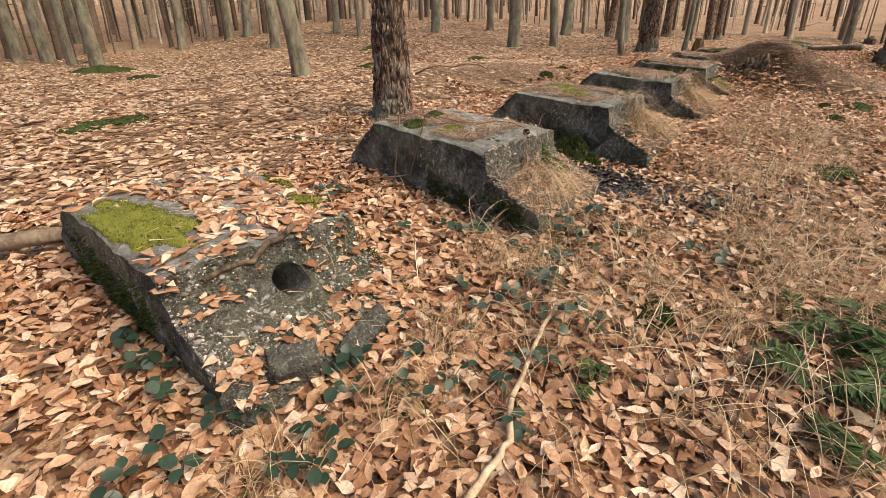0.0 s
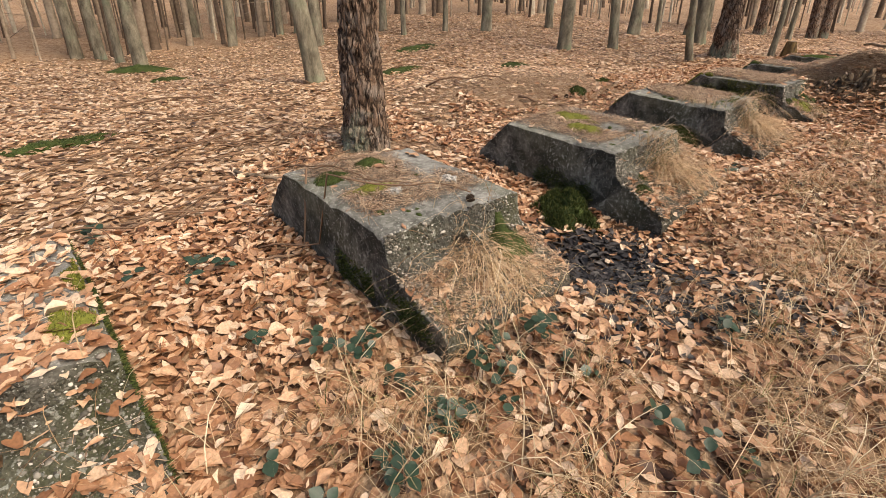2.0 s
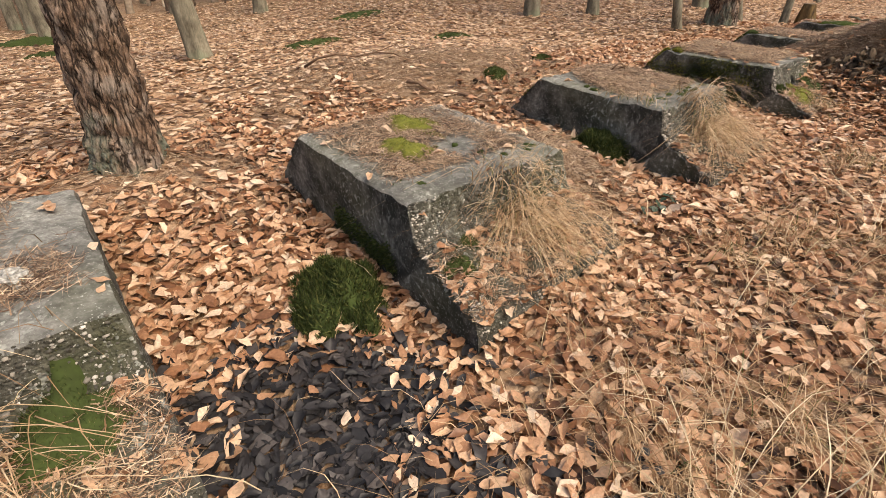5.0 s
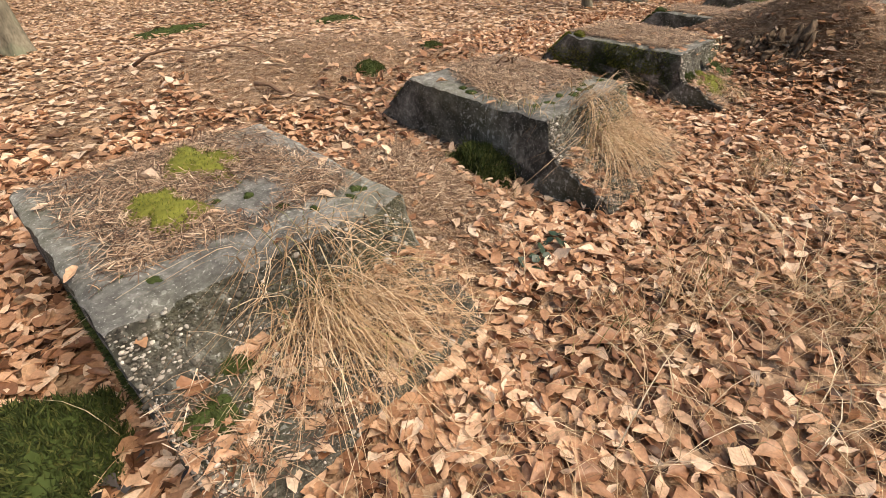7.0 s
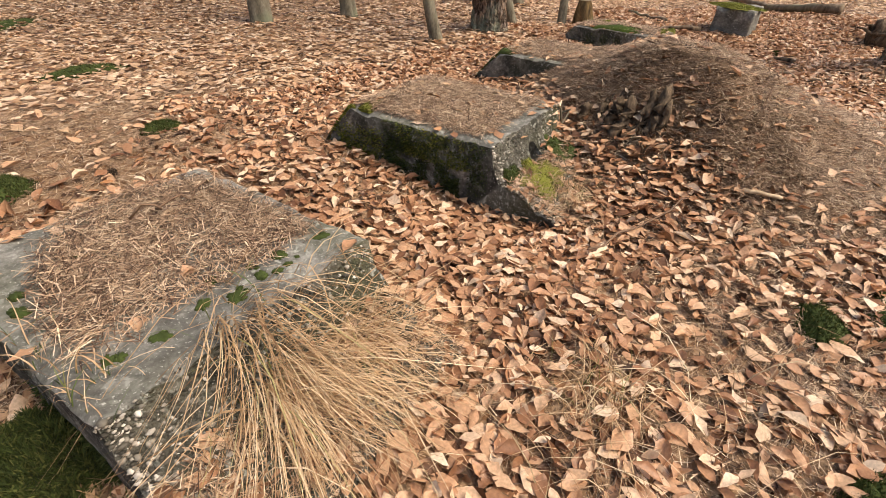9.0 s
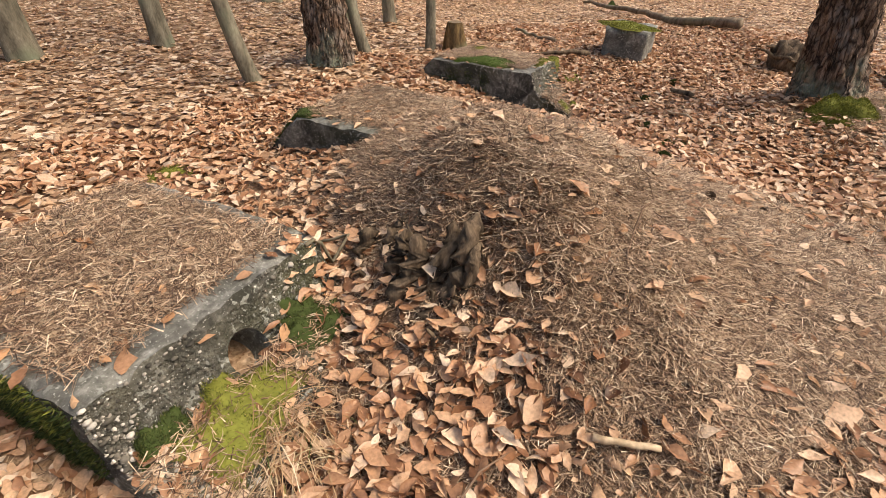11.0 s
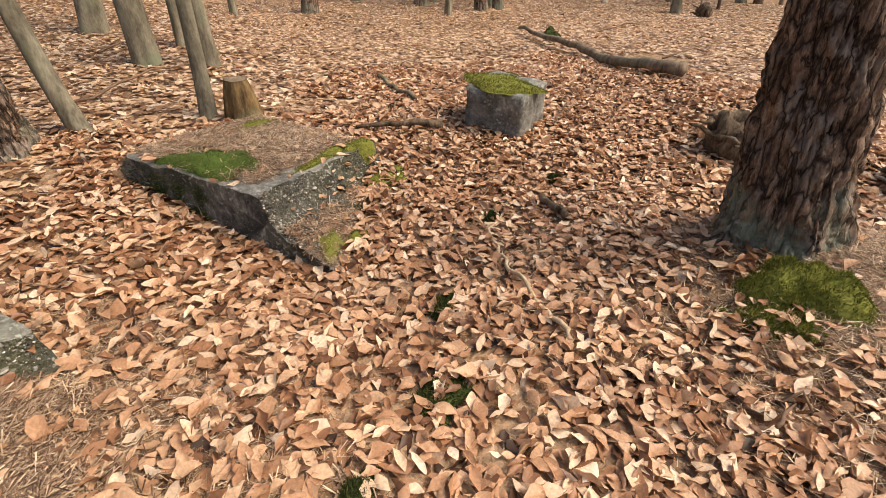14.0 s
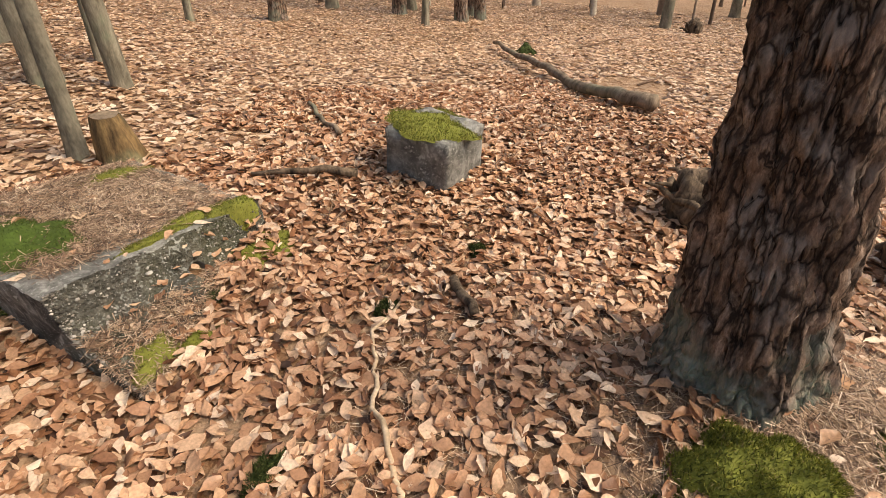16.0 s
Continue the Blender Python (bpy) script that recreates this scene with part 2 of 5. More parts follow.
FARBARK = island_mat("distant_bark", [(0.0, (0.08, 0.058, 0.044)), (0.35, (0.19, 0.145, 0.108)), (0.7, (0.34, 0.285, 0.22)), (1.0, (0.55, 0.5, 0.4))], 0.9, 14, 0.0, 0.1)
ROTWOOD = bark_mat("rotten_wood", (0.014, 0.01, 0.008), (0.21, 0.155, 0.105), 20, 0.14, 0.014)
STUMPWOOD = bark_mat("weathered_stump_wood", (0.05, 0.033, 0.018), (0.25, 0.165, 0.075), 18, 0.15, 0.01, 0.5)
CUTWOOD = bark_mat("cut_wood", (0.1, 0.075, 0.05), (0.26, 0.2, 0.14), 10, 1.0, 0.004)
PALEWOOD = bark_mat("bleached_stick", (0.36, 0.26, 0.16), (0.66, 0.52, 0.36), 12, 0.3, 0.003)
LOGBARK = bark_mat("fallen_branch_bark", (0.09, 0.065, 0.045), (0.3, 0.235, 0.17), 12, 0.3, 0.006, 0.3)
CONEWOOD = bark_mat("pine_cone", (0.02, 0.014, 0.01), (0.09, 0.06, 0.04), 60, 1.0, 0.004)

# ---- shapes ----
rng = np.random.default_rng(7)


def lattice(x, y, size, seed):
    """Smooth noise from -1 to 1 at places x, y."""
    x, y = np.asarray(x, float) / size, np.asarray(y, float) / size
    ix, iy = np.floor(x), np.floor(y)
    fx, fy = x - ix, y - iy
    fx, fy = fx * fx * (3 - 2 * fx), fy * fy * (3 - 2 * fy)
    def h(a, b):
        s = np.sin(a * 127.1 + b * 311.7 + seed * 74.7) * 43758.5453
        return (s - np.floor(s)) * 2 - 1
    return (h(ix, iy) * (1 - fx) + h(ix + 1, iy) * fx) * (1 - fy) + (h(ix, iy + 1) * (1 - fx) + h(ix + 1, iy + 1) * fx) * fy


def bell(x, y, cx, cy, h, sx, sy, turn=0.0):
    c, s = math.cos(turn), math.sin(turn)
    u, v = (x - cx) * c + (y - cy) * s, -(x - cx) * s + (y - cy) * c
    return h * np.exp(-(u / sx) ** 2 / 2 - (v / sy) ** 2 / 2)


ROW = math.atan2(0.478, 0.878)


def ground_z(x, y):
    x, y = np.asarray(x, float), np.asarray(y, float)
    z = -0.03 + 0.025 * lattice(x, y, 1.3, 1) + 0.012 * lattice(x, y, 0.37, 2) + 0.05 * lattice(x, y, 4.1, 3)
    z = z - 0.62 * np.clip((y - 6) / 8, 0, 1) * np.clip((4.5 - x) / 6, 0, 1)
    z = z - 0.45 * np.clip((y - 8.5) / 5, 0, 1) * np.clip((x - 11.5) / 3, 0, 1)
    right = x > 8.55
    z = z + bell(x, y, 8.55, 5.8, 0.62, 0.37, 0.6) * ~right + bell(x, y, 8.55, 5.8, 0.62, 0.85, 0.6) * right
    z = z + bell(x, y, 8.95, 6.85, 0.3, 0.42, 0.5) + bell(x, y, 9.3, 5.2, 0.1, 0.7, 0.5)
    z = z + bell(x, y, 4.2, 7.3, 0.2, 1.3, 0.9) + bell(x, y, 4.4, 4.75, 0.13, 0.35, 0.4)
    z = z + bell(x, y, 12.75, 5.55, 0.22, 0.5, 0.55) + bell(x, y, 1.6, 5.1, 0.05, 0.4, 0.4)
    z = z - bell(x, y, 2.85, 2.95, 0.1, 0.45, 0.35) - bell(x, y, 11.5, 7.2, 0.14, 1.4, 0.6)
    z = z + bell(x, y, 9.35, 9.3, 0.1, 0.6, 0.6) + bell(x, y, 15.0, 7.0, 0.15, 0.8, 0.7)
    for bx, by in ((1.4, 2.55), (3.2, 3.5), (5.0, 4.5), (6.85, 5.55), (10.55, 7.5)):
        z = z - bell(x, y, bx, by, 0.075, 0.16, 0.42, ROW)
    z = z + 0.035 * lattice(x, y, 0.22, 17) * np.clip(bell(x, y, 8.7, 5.7, 1.3, 0.8, 0.8), 0, 1)
    return z


def unit(v):
    return np.array((v[0] * math.cos(ROW) - v[1] * math.sin(ROW), v[0] * math.sin(ROW) + v[1] * math.cos(ROW)))


# the seven plinths: near front top corner, height of the top, length, slope of the top along the row
BLOCKS = [((-0.40, 1.70), 0.385, 0.94, -0.05), ((1.43, 2.65), 0.40, 0.99, -0.05), ((3.25, 3.585), 0.36, 1.05, -0.02), ((5.10, 4.60), 0.34, 1.0, -0.02),
          ((6.91, 5.63), 0.30, 1.0, -0.02), ((8.76, 6.64), 0.25, 1.0, -0.04), ((10.61, 7.65), 0.20, 1.15, -0.09)]
PROFILE_Q = (-0.47, -0.445, -0.09, -0.045, -0.012, 0.0, 1.04, 1.06, 1.34)
PROFILE_Z = (-0.45, -0.35, -0.19, -0.155, -0.05, 0.0, 0.0, -0.015, -0.31)


def block_frame(x, y, i):
    (bx, by), *_ = BLOCKS[i]
    dx, dy = np.asarray(x, float) - bx, np.asarray(y, float) - by
    c, s = math.cos(ROW), math.sin(ROW)
    return dx * c + dy * s, -dx * s + dy * c


def block_top(u, q, i):
    _, zt, length, slope = BLOCKS[i]
    return zt + slope * u + np.interp(q, PROFILE_Q, PROFILE_Z)


def surface_z(x, y):
    """Height of ground or plinth at x, y, and the plinth's number (-1: ground)."""
    z, which = ground_z(x, y), np.full(np.shape(x), -1)
    for i, (_, _, length, _) in enumerate(BLOCKS):
        u, q = block_frame(x, y, i)
        inside = (u > 0) & (u < length) & (q > -0.46) & (q < 1.33)
        t = np.where(inside, block_top(u, q, i), -9)
        which = np.where(t > z, i, which)
        z = np.maximum(z, t)
    return z, which


def make(name, verts, faces, material, parent=None, label="", smooth=True):
    me = bpy.data.meshes.new(name)
    me.from_pydata(verts, [], faces)
    for m in material if isinstance(material, (list, tuple)) else [material]:
        me.materials.append(m)
    if smooth:
        me.polygons.foreach_set("use_smooth", np.ones(len(me.polygons), bool))
    me.update()
    ob = new(name, me)
    if parent:
        ob.parent = parent
    return tagged(ob, label)


def spin(a, b, c):
    """Rotation matrices from arrays of yaw, pitch, roll."""
    ca, sa, cb, sb, cc, sc = np.cos(a), np.sin(a), np.cos(b), np.sin(b), np.cos(c), np.sin(c)
    z = np.zeros_like(a)
    rz = np.stack([np.stack([ca, -sa, z], -1), np.stack([sa, ca, z], -1), np.stack([z, z, z + 1], -1)], -2)
    ry = np.stack([np.stack([cb, z, sb], -1), np.stack([z, z + 1, z], -1), np.stack([-sb, z, cb], -1)], -2)
    rx = np.stack([np.stack([z + 1, z, z], -1), np.stack([z, cc, -sc], -1), np.stack([z, sc, cc], -1)], -2)
    return rz @ ry @ rx


LEAF_V = np.array([(-0.5, 0, 0), (-0.17, 0, 0), (0.18, 0, 0), (0.52, 0, 0), (-0.36, 0.21, 1), (-0.02, 0.33, 1.5), (0.3, 0.2, 1), (-0.36, -0.21, 1), (-0.02, -0.33, 1.5), (0.3, -0.2, 1)])
LEAF_F = np.array([(0, 1, 4), (1, 5, 4), (1, 2, 5), (2, 6, 5), (2, 3, 6), (0, 7, 1), (1, 7, 8), (1, 8, 2), (2, 8, 9), (2, 9, 3)])
FINE_V = np.array([(-0.5, 0, 0), (-0.24, 0, 0), (0.02, 0, 0), (0.28, 0, 0), (0.54, 0, 0)] + [(x, sgn * w, abs(w) * 4) for sgn in (1, -1) for x, w in ((-0.41, 0.12), (-0.2, 0.29), (0.0, 0.33), (0.24, 0.21), (0.42, 0.06))])
FINE_F = np.array([(0, 1, 5), (1, 6, 5), (1, 2, 6), (2, 7, 6), (2, 3, 7), (3, 8, 7), (3, 4, 8), (4, 9, 8), (0, 10, 1), (1, 10, 11), (1, 11, 2), (2, 11, 12), (2, 12, 3), (3, 12, 13), (3, 13, 4), (4, 13, 14)])
FAR_V = np.array([(-0.5, 0, 0), (0, 0.34, 1), (0.5, 0, 0), (0, -0.34, 1)])
FAR_F = np.array([(0, 2, 1), (0, 3, 2)])


def leaf_arrays(x, y, z, size, tilt, template, seed):
    r = np.random.default_rng(seed)
    n = len(x)
    v, f = template
    p = np.repeat(v[None], n, 0) * 1.0
    p[:, :, 1] *= r.uniform(0.6, 1.1, n)[:, None]
    cup, curl, twist = r.normal(0.04, 0.09, n), r.normal(0.03, 0.22, n), r.normal(0, 0.42, n)
    p[:, :, 2] = p[:, :, 2] * cup[:, None] + curl[:, None] * (p[:, :, 0] ** 2 - 0.1) + twist[:, None] * p[:, :, 0] * p[:, :, 1]
    if len(v) > 4:
        k = 5 if len(v) > 10 else 4
        p[:, k:, 2] += r.normal(0, 0.032, (n, len(v) - k))
        p[:, k:, 1:2] *= r.uniform(0.62, 1.15, (n, len(v) - k, 1))
        p[:, k:, 0] += r.normal(0, 0.025, (n, len(v) - k))
    p *= size[:, None, None]
    m = spin(r.uniform(0, 2 * np.pi, n), r.normal(0, 1, n) * tilt, r.normal(0, 1, n) * tilt)
    p = np.einsum("nij,nvj->nvi", m, p) + np.stack([x, y, z], -1)[:, None]
    return p.reshape(-1, 3), (f[None] + (np.arange(n) * len(v))[:, None, None]).reshape(-1, 3)


PATH = np.array([(-1.5, 0.0), (0, 0), (1.23, 0.7), (2.34, 1.53), (4.23, 2.99), (5.09, 3.46), (7.23, 4.5), (9.18, 5.0), (11.0, 5.63), (14.0, 7.2)])


def from_path(x, y):
    """Distance from the line walked, and the side (left is positive)."""
    best, side = np.full(np.shape(x), 1e9), np.zeros(np.shape(x))
    for (ax, ay), (bx, by) in zip(PATH[:-1], PATH[1:]):
        dx, dy = bx - ax, by - ay
        t = np.clip(((x - ax) * dx + (y - ay) * dy) / (dx * dx + dy * dy), 0, 1)
        d = np.hypot(x - ax - t * dx, y - ay - t * dy)
        s = np.sign(dx * (y - ay) - dy * (x - ax))
        side = np.where(d < best, s, side)
        best = np.minimum(best, d)
    return best, side


def needle_ground(x, y):
    """How far the floor is covered by pine needles, 0 to 1."""
    w = bell(x, y, 8.75, 5.75, 1.5, 0.7, 0.62) + bell(x, y, 9.2, 5.0, 0.9, 0.7, 0.5) + bell(x, y, 9.0, 6.8, 1.3, 0.5, 0.45)
    w = w + bell(x, y, 4.3, 7.0, 1.0, 1.5, 0.9) + bell(x, y, 4.4, 4.7, 1.3, 0.33, 0.4) + bell(x, y, 12.75, 5.45, 1.1, 0.6, 0.5)
    w = w + bell(x, y, 1.75, 5.05, 0.8, 0.5, 0.5) + bell(x, y, 6.9, 4.0, 0.6, 0.6, 0.4) + bell(x, y, 10.2, 4.7, 0.7, 1.0, 0.35)
    w = w + bell(x, y, 11.55, 6.5, 0.28, 0.25, 0.2) + bell(x, y, 12.0, 6.9, 0.25, 0.2, 0.25)
    return np.clip(w, 0, 1)


def wet_ground(x, y):
    return bell(x, y, 2.85, 2.95, 1.7, 0.25, 0.26) + bell(x, y, 3.3, 2.3, 0.45, 0.4, 0.2)


def grassy(x, y):
    """Dry grass beside the path at its start."""
    return np.clip(bell(x, y, 2.9, 1.2, 1.2, 1.5, 0.7, 0.5) + bell(x, y, 5.6, 3.0, 0.6, 1.2, 0.5, 0.5) + bell(x, y, 1.3, 1.8, 0.6, 0.4, 0.5), 0, 1)


# ---- ground ----
def stretch_axis(lo, hi, step, far):
    core = np.arange(lo, hi + step / 2, step)
    out, d = [], step
    while sum(out) < far:
        d *= 1.35
        out.append(d)
    run = np.cumsum(out)
    return np.concatenate([(lo - run)[::-1], core, hi + run])


gx, gy = stretch_axis(-6, 20, 0.11, 500), stretch_axis(-3, 16, 0.11, 500)
GX, GY = np.meshgrid(gx, gy)
GZ = ground_z(GX, GY)
nx, ny = len(gx), len(gy)
idx = np.arange(nx * ny).reshape(ny, nx)
quads = np.stack([idx[:-1, :-1], idx[:-1, 1:], idx[1:, 1:], idx[1:, :-1]], -1).reshape(-1, 4)
ground = make("ground", np.stack([GX, GY, GZ], -1).reshape(-1, 3), quads, SOIL)
tagged(ground, "brown forest floor of soil and old beech leaves", "ground", kind="structure")


# ---- concrete plinths ----
def grid_faces(a, b, start, flip):
    i = start + np.arange(a * b).reshape(a, b)
    f = np.stack([i[:-1, :-1], i[1:, :-1], i[1:, 1:], i[:-1, 1:]], -1).reshape(-1, 4)
    return f[:, ::-1] if flip else f


def plinth(i, hole, label):
    (bx, by), zt, length, slope = BLOCKS[i]
    us = np.concatenate([[0, 0.012], np.linspace(0.03, length - 0.03, 34), [length - 0.012, length]])
    qs = np.concatenate([[-0.47, -0.455], np.linspace(-0.43, -0.1, 14), [-0.085, -0.07, -0.055, -0.04, -0.03, -0.02, -0.01, 0.0, 0.012], np.linspace(0.04, 1.0, 34), [1.02, 1.04], np.linspace(1.08, 1.34, 9)])
    low, steps = -0.5, np.linspace(0, 1, 15)
    verts, faces, count = [], [], 0
    U, Q = np.meshgrid(us, qs, indexing="ij")
    r = np.random.default_rng(40 + i)
    T = block_top(U, Q, i)
    edge = np.minimum.reduce([U, length - U])
    front = np.exp(-np.abs(Q) / 0.03)
    T = T - 0.012 * np.exp(-edge / 0.012) - 0.035 * front * np.clip(lattice(U + i * 7, Q, 0.07, 5) + 0.05, 0, 1)
    T = T - 0.035 * np.exp(-edge / 0.03) * np.clip(lattice(U * 1.0 + i, Q, 0.13, 8) - 0.25, 0, 1)
    rough = np.where(Q < -0.02, 0.026, 0.005)
    T = T + rough * lattice(U + 3 * i, Q, 0.06, 9) + 0.007 * lattice(U, Q + i, 0.3, 11)
    def add(u, q, z, flip):
        nonlocal count
        a, b = u.shape
        verts.append(np.stack([u, q, z], -1).reshape(-1, 3))
        faces.append(grid_faces(a, b, count, flip))
        count += a * b
    add(U, Q, T, False)
    for k, flip in ((0, False), (-1, True)):
        u, q = np.repeat(U[k][:, None], 15, 1), np.repeat(Q[k][:, None], 15, 1)
        add(u, q, T[k][:, None] + (low - T[k][:, None]) * steps, not flip)
        u, q = np.repeat(U[:, k][:, None], 15, 1), np.repeat(Q[:, k][:, None], 15, 1)
        add(u, q, T[:, k][:, None] + (low - T[:, k][:, None]) * steps, flip)
    ub, qb = np.meshgrid(np.array([0, length]), np.array([-0.47, 1.34]), indexing="ij")
    bm = bmesh.new()
    vs = [bm.verts.new(v) for v in np.concatenate(verts)]
    for f in np.concatenate(faces):
        bm.faces.new([vs[k] for k in f])
    bmesh.ops.remove_doubles(bm, verts=bm.verts, dist=0.0008)
    rim = [e for e in bm.edges if e.is_boundary]
    bmesh.ops.holes_fill(bm, edges=rim, sides=0)
    bmesh.ops.recalc_face_normals(bm, faces=bm.faces)
    for v in bm.verts:
        if v.co.z > low + 0.02:
            n = noise.noise_vector(v.co * 9 + Vector((i * 3.1, 0, 0)))
            m = noise.noise_vector(v.co * 26)
            v.co += Vector((n.x, n.y, 0)) * 0.012 + m * 0.0055
    for f in bm.faces:
        f.smooth = True
        f.material_index = 1 if f.calc_center_median().y < -0.004 and 0.006 < f.calc_center_median().x < length - 0.006 else 2 if f.normal.z < 0.6 else 0
    me = bpy.data.meshes.new("concrete_block")
    for m in (CONCRETE, AGGREGATE, SHADE_CRUST):
        me.materials.append(m)
    bm.to_mesh(me)
    bm.free()
    ob = new("concrete_block", me)
    if hole:
        cm = bmesh.new()
        u0, q0, z0, rad = hole
        bmesh.ops.create_cone(cm, cap_ends=True, segments=26, radius1=rad, radius2=rad * 0.95, depth=0.6, matrix=Matrix.Translation((u0, q0 + 0.06, z0 - 0.05)) @ Matrix.Rotation(radians(-122), 4, "X"))
        cme = bpy.data.meshes.new("bore")
        cm.to_mesh(cme)
        cutter = new("bore", cme)
        mod = ob.modifiers.new("bore", "BOOLEAN")
        mod.object, mod.operation, mod.solver = cutter, "DIFFERENCE", "EXACT"
        bpy.context.view_layer.update()
        cut = bpy.data.meshes.new_from_object(ob.evaluated_get(bpy.context.evaluated_depsgraph_get()))
        ob.modifiers.clear()
        ob.data = cut
        cut.name = "concrete_block"
        bpy.data.objects.remove(cutter)
        me = cut
    me.set_sharp_from_angle(angle=radians(38))
    ob.matrix_world = pose(bx, by, 0, 0, 0, math.degrees(ROW))
    # loose aggregate standing out of the front face
    n = 3000
    pu, pq = r.uniform(0.015, length - 0.015, n), -0.46 * r.uniform(0, 1, n) ** 1.2
    pu = np.where(r.random(n) < 0.2, np.abs(r.normal(0.005, 0.05, n)), pu)
    ico = bmesh.new()
    bmesh.ops.create_icosphere(ico, subdivisions=1, radius=1)
    iv, jf = np.array([v.co for v in ico.verts]), np.array([[v.index for v in f.verts] for f in ico.faces])
    ico.free()
    s = r.uniform(0.003, 0.01, n) * (1 + 0.8 * (r.random(n) < 0.1))
    pv = iv[None] * s[:, None, None] * r.uniform(0.5, 1.2, (n, 1, 3)) * (1, 1, 0.6) + np.stack([pu, pq, block_top(pu, pq, i) - 0.004 + 0.02 * lattice(pu + 3 * i, pq, 0.06, 9) * (pq < -0.02)], -1)[:, None]
    keep = np.ones(n, bool) if not hole else np.hypot(pu - hole[0], 0 * pu) > hole[3] + 0.02
    pv = pv[keep]
    make("aggregate", pv.reshape(-1, 3), (jf[None] + (np.arange(len(pv)) * len(iv))[:, None, None]).reshape(-1, 3), PEBBLE, ob, "pale pebbles standing out of the worn concrete")["kind"] = "stuff"
    return tagged(ob, label, "concrete block", "row of concrete plinths")


PEBBLE = island_mat("pebble", [(0.0, (0.035, 0.033, 0.027)), (0.4, (0.12, 0.113, 0.092)), (0.7, (0.28, 0.26, 0.22)), (0.9, (0.48, 0.46, 0.41)), (1.0, (0.7, 0.68, 0.62))], 0.8, 90)
plinth(0, (0.49, -0.10, 0.205, 0.085), "mossy grey concrete plinth with a round hole, sunk in leaves")
plinth(1, (0.48, -0.10, 0.23, 0.065), "weathered grey concrete plinth with stepped front and hole")
plinth(2, None, "grey concrete plinth with a mossy top and grass tuft")
plinth(3, None, "dark grey concrete plinth covered with pine needles")
plinth(4, (0.49, -0.10, 0.125, 0.088), "concrete plinth with mossy side and hole, needles on top")
plinth(5, None, "concrete plinth half buried under a needle mound")
plinth(6, (0.62, -0.10, -0.02, 0.05), "sunken mossy concrete plinth with needles on top")


# ---- loose shapes ----
def tube(points, radii, sides=8, jitter=0.0, seed=0, cap=True):
    """Vertices and faces of a round stick along points."""
    r = np.random.default_rng(seed)
    pts = [Vector(p) for p in points]
    verts, faces = [], []
    side = Vector((0.31, 0.17, 0.93))
    for k, p in enumerate(pts):
        d = (pts[min(k + 1, len(pts) - 1)] - pts[max(k - 1, 0)]).normalized()
        a = d.cross(side)
        if a.length < 0.1:
            a = d.cross(Vector((1, 0, 0)))
        a.normalize()
        b = d.cross(a)
        for j in range(sides):
            w = 2 * math.pi * j / sides
            rr = radii[k] * (1 + jitter * r.normal())
            verts.append(p + (a * math.cos(w) + b * math.sin(w)) * rr)
    for k in range(len(pts) - 1):
        for j in range(sides):
            faces.append((k * sides + j, k * sides + (j + 1) % sides, (k + 1) * sides + (j + 1) % sides, (k + 1) * sides + j))
    if cap:
        faces.append(tuple(range(sides))[::-1])
        faces.append(tuple((len(pts) - 1) * sides + j for j in range(sides)))
    return [tuple(v) for v in verts], faces


def joined(pieces):
    verts, faces = [], []
    for v, f in pieces:
        o = len(verts)
        verts += v
        faces += [tuple(k + o for k in q) for q in f]
    return verts, faces


def bent(a, b, steps, wobble, seed, sag=0.0):
    r = np.random.default_rng(seed)
    a, b = np.array(a, float), np.array(b, float)
    t = np.linspace(0, 1, steps)
    p = a + (b - a) * t[:, None]
    w = np.cumsum(r.normal(0, wobble, (steps, 3)), 0)
    w -= np.linspace(0, 1, steps)[:, None] * w[-1]
    p = p + w
    p[:, 2] += sag * np.sin(np.pi * t)
    return p


def trunk_mesh(r0, height, flare, sides, rings, lean, seed, wobble=0.02):
    """A tapered trunk with spreading root feet."""
    r = np.random.default_rng(seed)
    t = np.concatenate([np.linspace(0, 0.08, rings // 2, endpoint=False), np.linspace(0.08, 1, rings - rings // 2)])
    ang = np.linspace(0, 2 * np.pi, sides, endpoint=False)
    lobes = r.integers(4, 7)
    ph = r.uniform(0, 6.28)
    z = t * height
    foot = np.exp(-z / 0.22)
    rad = r0 * (1 - 0.72 * t)[:, None] * (1 + (flare * foot)[:, None] * (0.75 + 0.45 * np.cos(lobes * ang + ph))[None] + 0.04 * np.cos(3 * ang + ph)[None])
    bow = z if abs(lean[0]) < 0.2 else 1.4 * (1 - np.exp(-z / 1.4)) + 0.25 * z
    cx = lean[0] * bow + wobble * np.sin(z * 0.9 + ph) * np.minimum(z, 1)
    cy = lean[1] * z + wobble * np.cos(z * 0.7 + ph) * np.minimum(z, 1)
    v = np.stack([cx[:, None] + rad * np.cos(ang), cy[:, None] + rad * np.sin(ang), np.repeat(z[:, None] - 0.15, sides, 1)], -1)
    i = np.arange(rings * sides).reshape(rings, sides)
    f = np.stack([i[:-1], np.roll(i[:-1], -1, 1), np.roll(i[1:], -1, 1), i[1:]], -1).reshape(-1, 4)
    return v, f, (cx, cy, z)


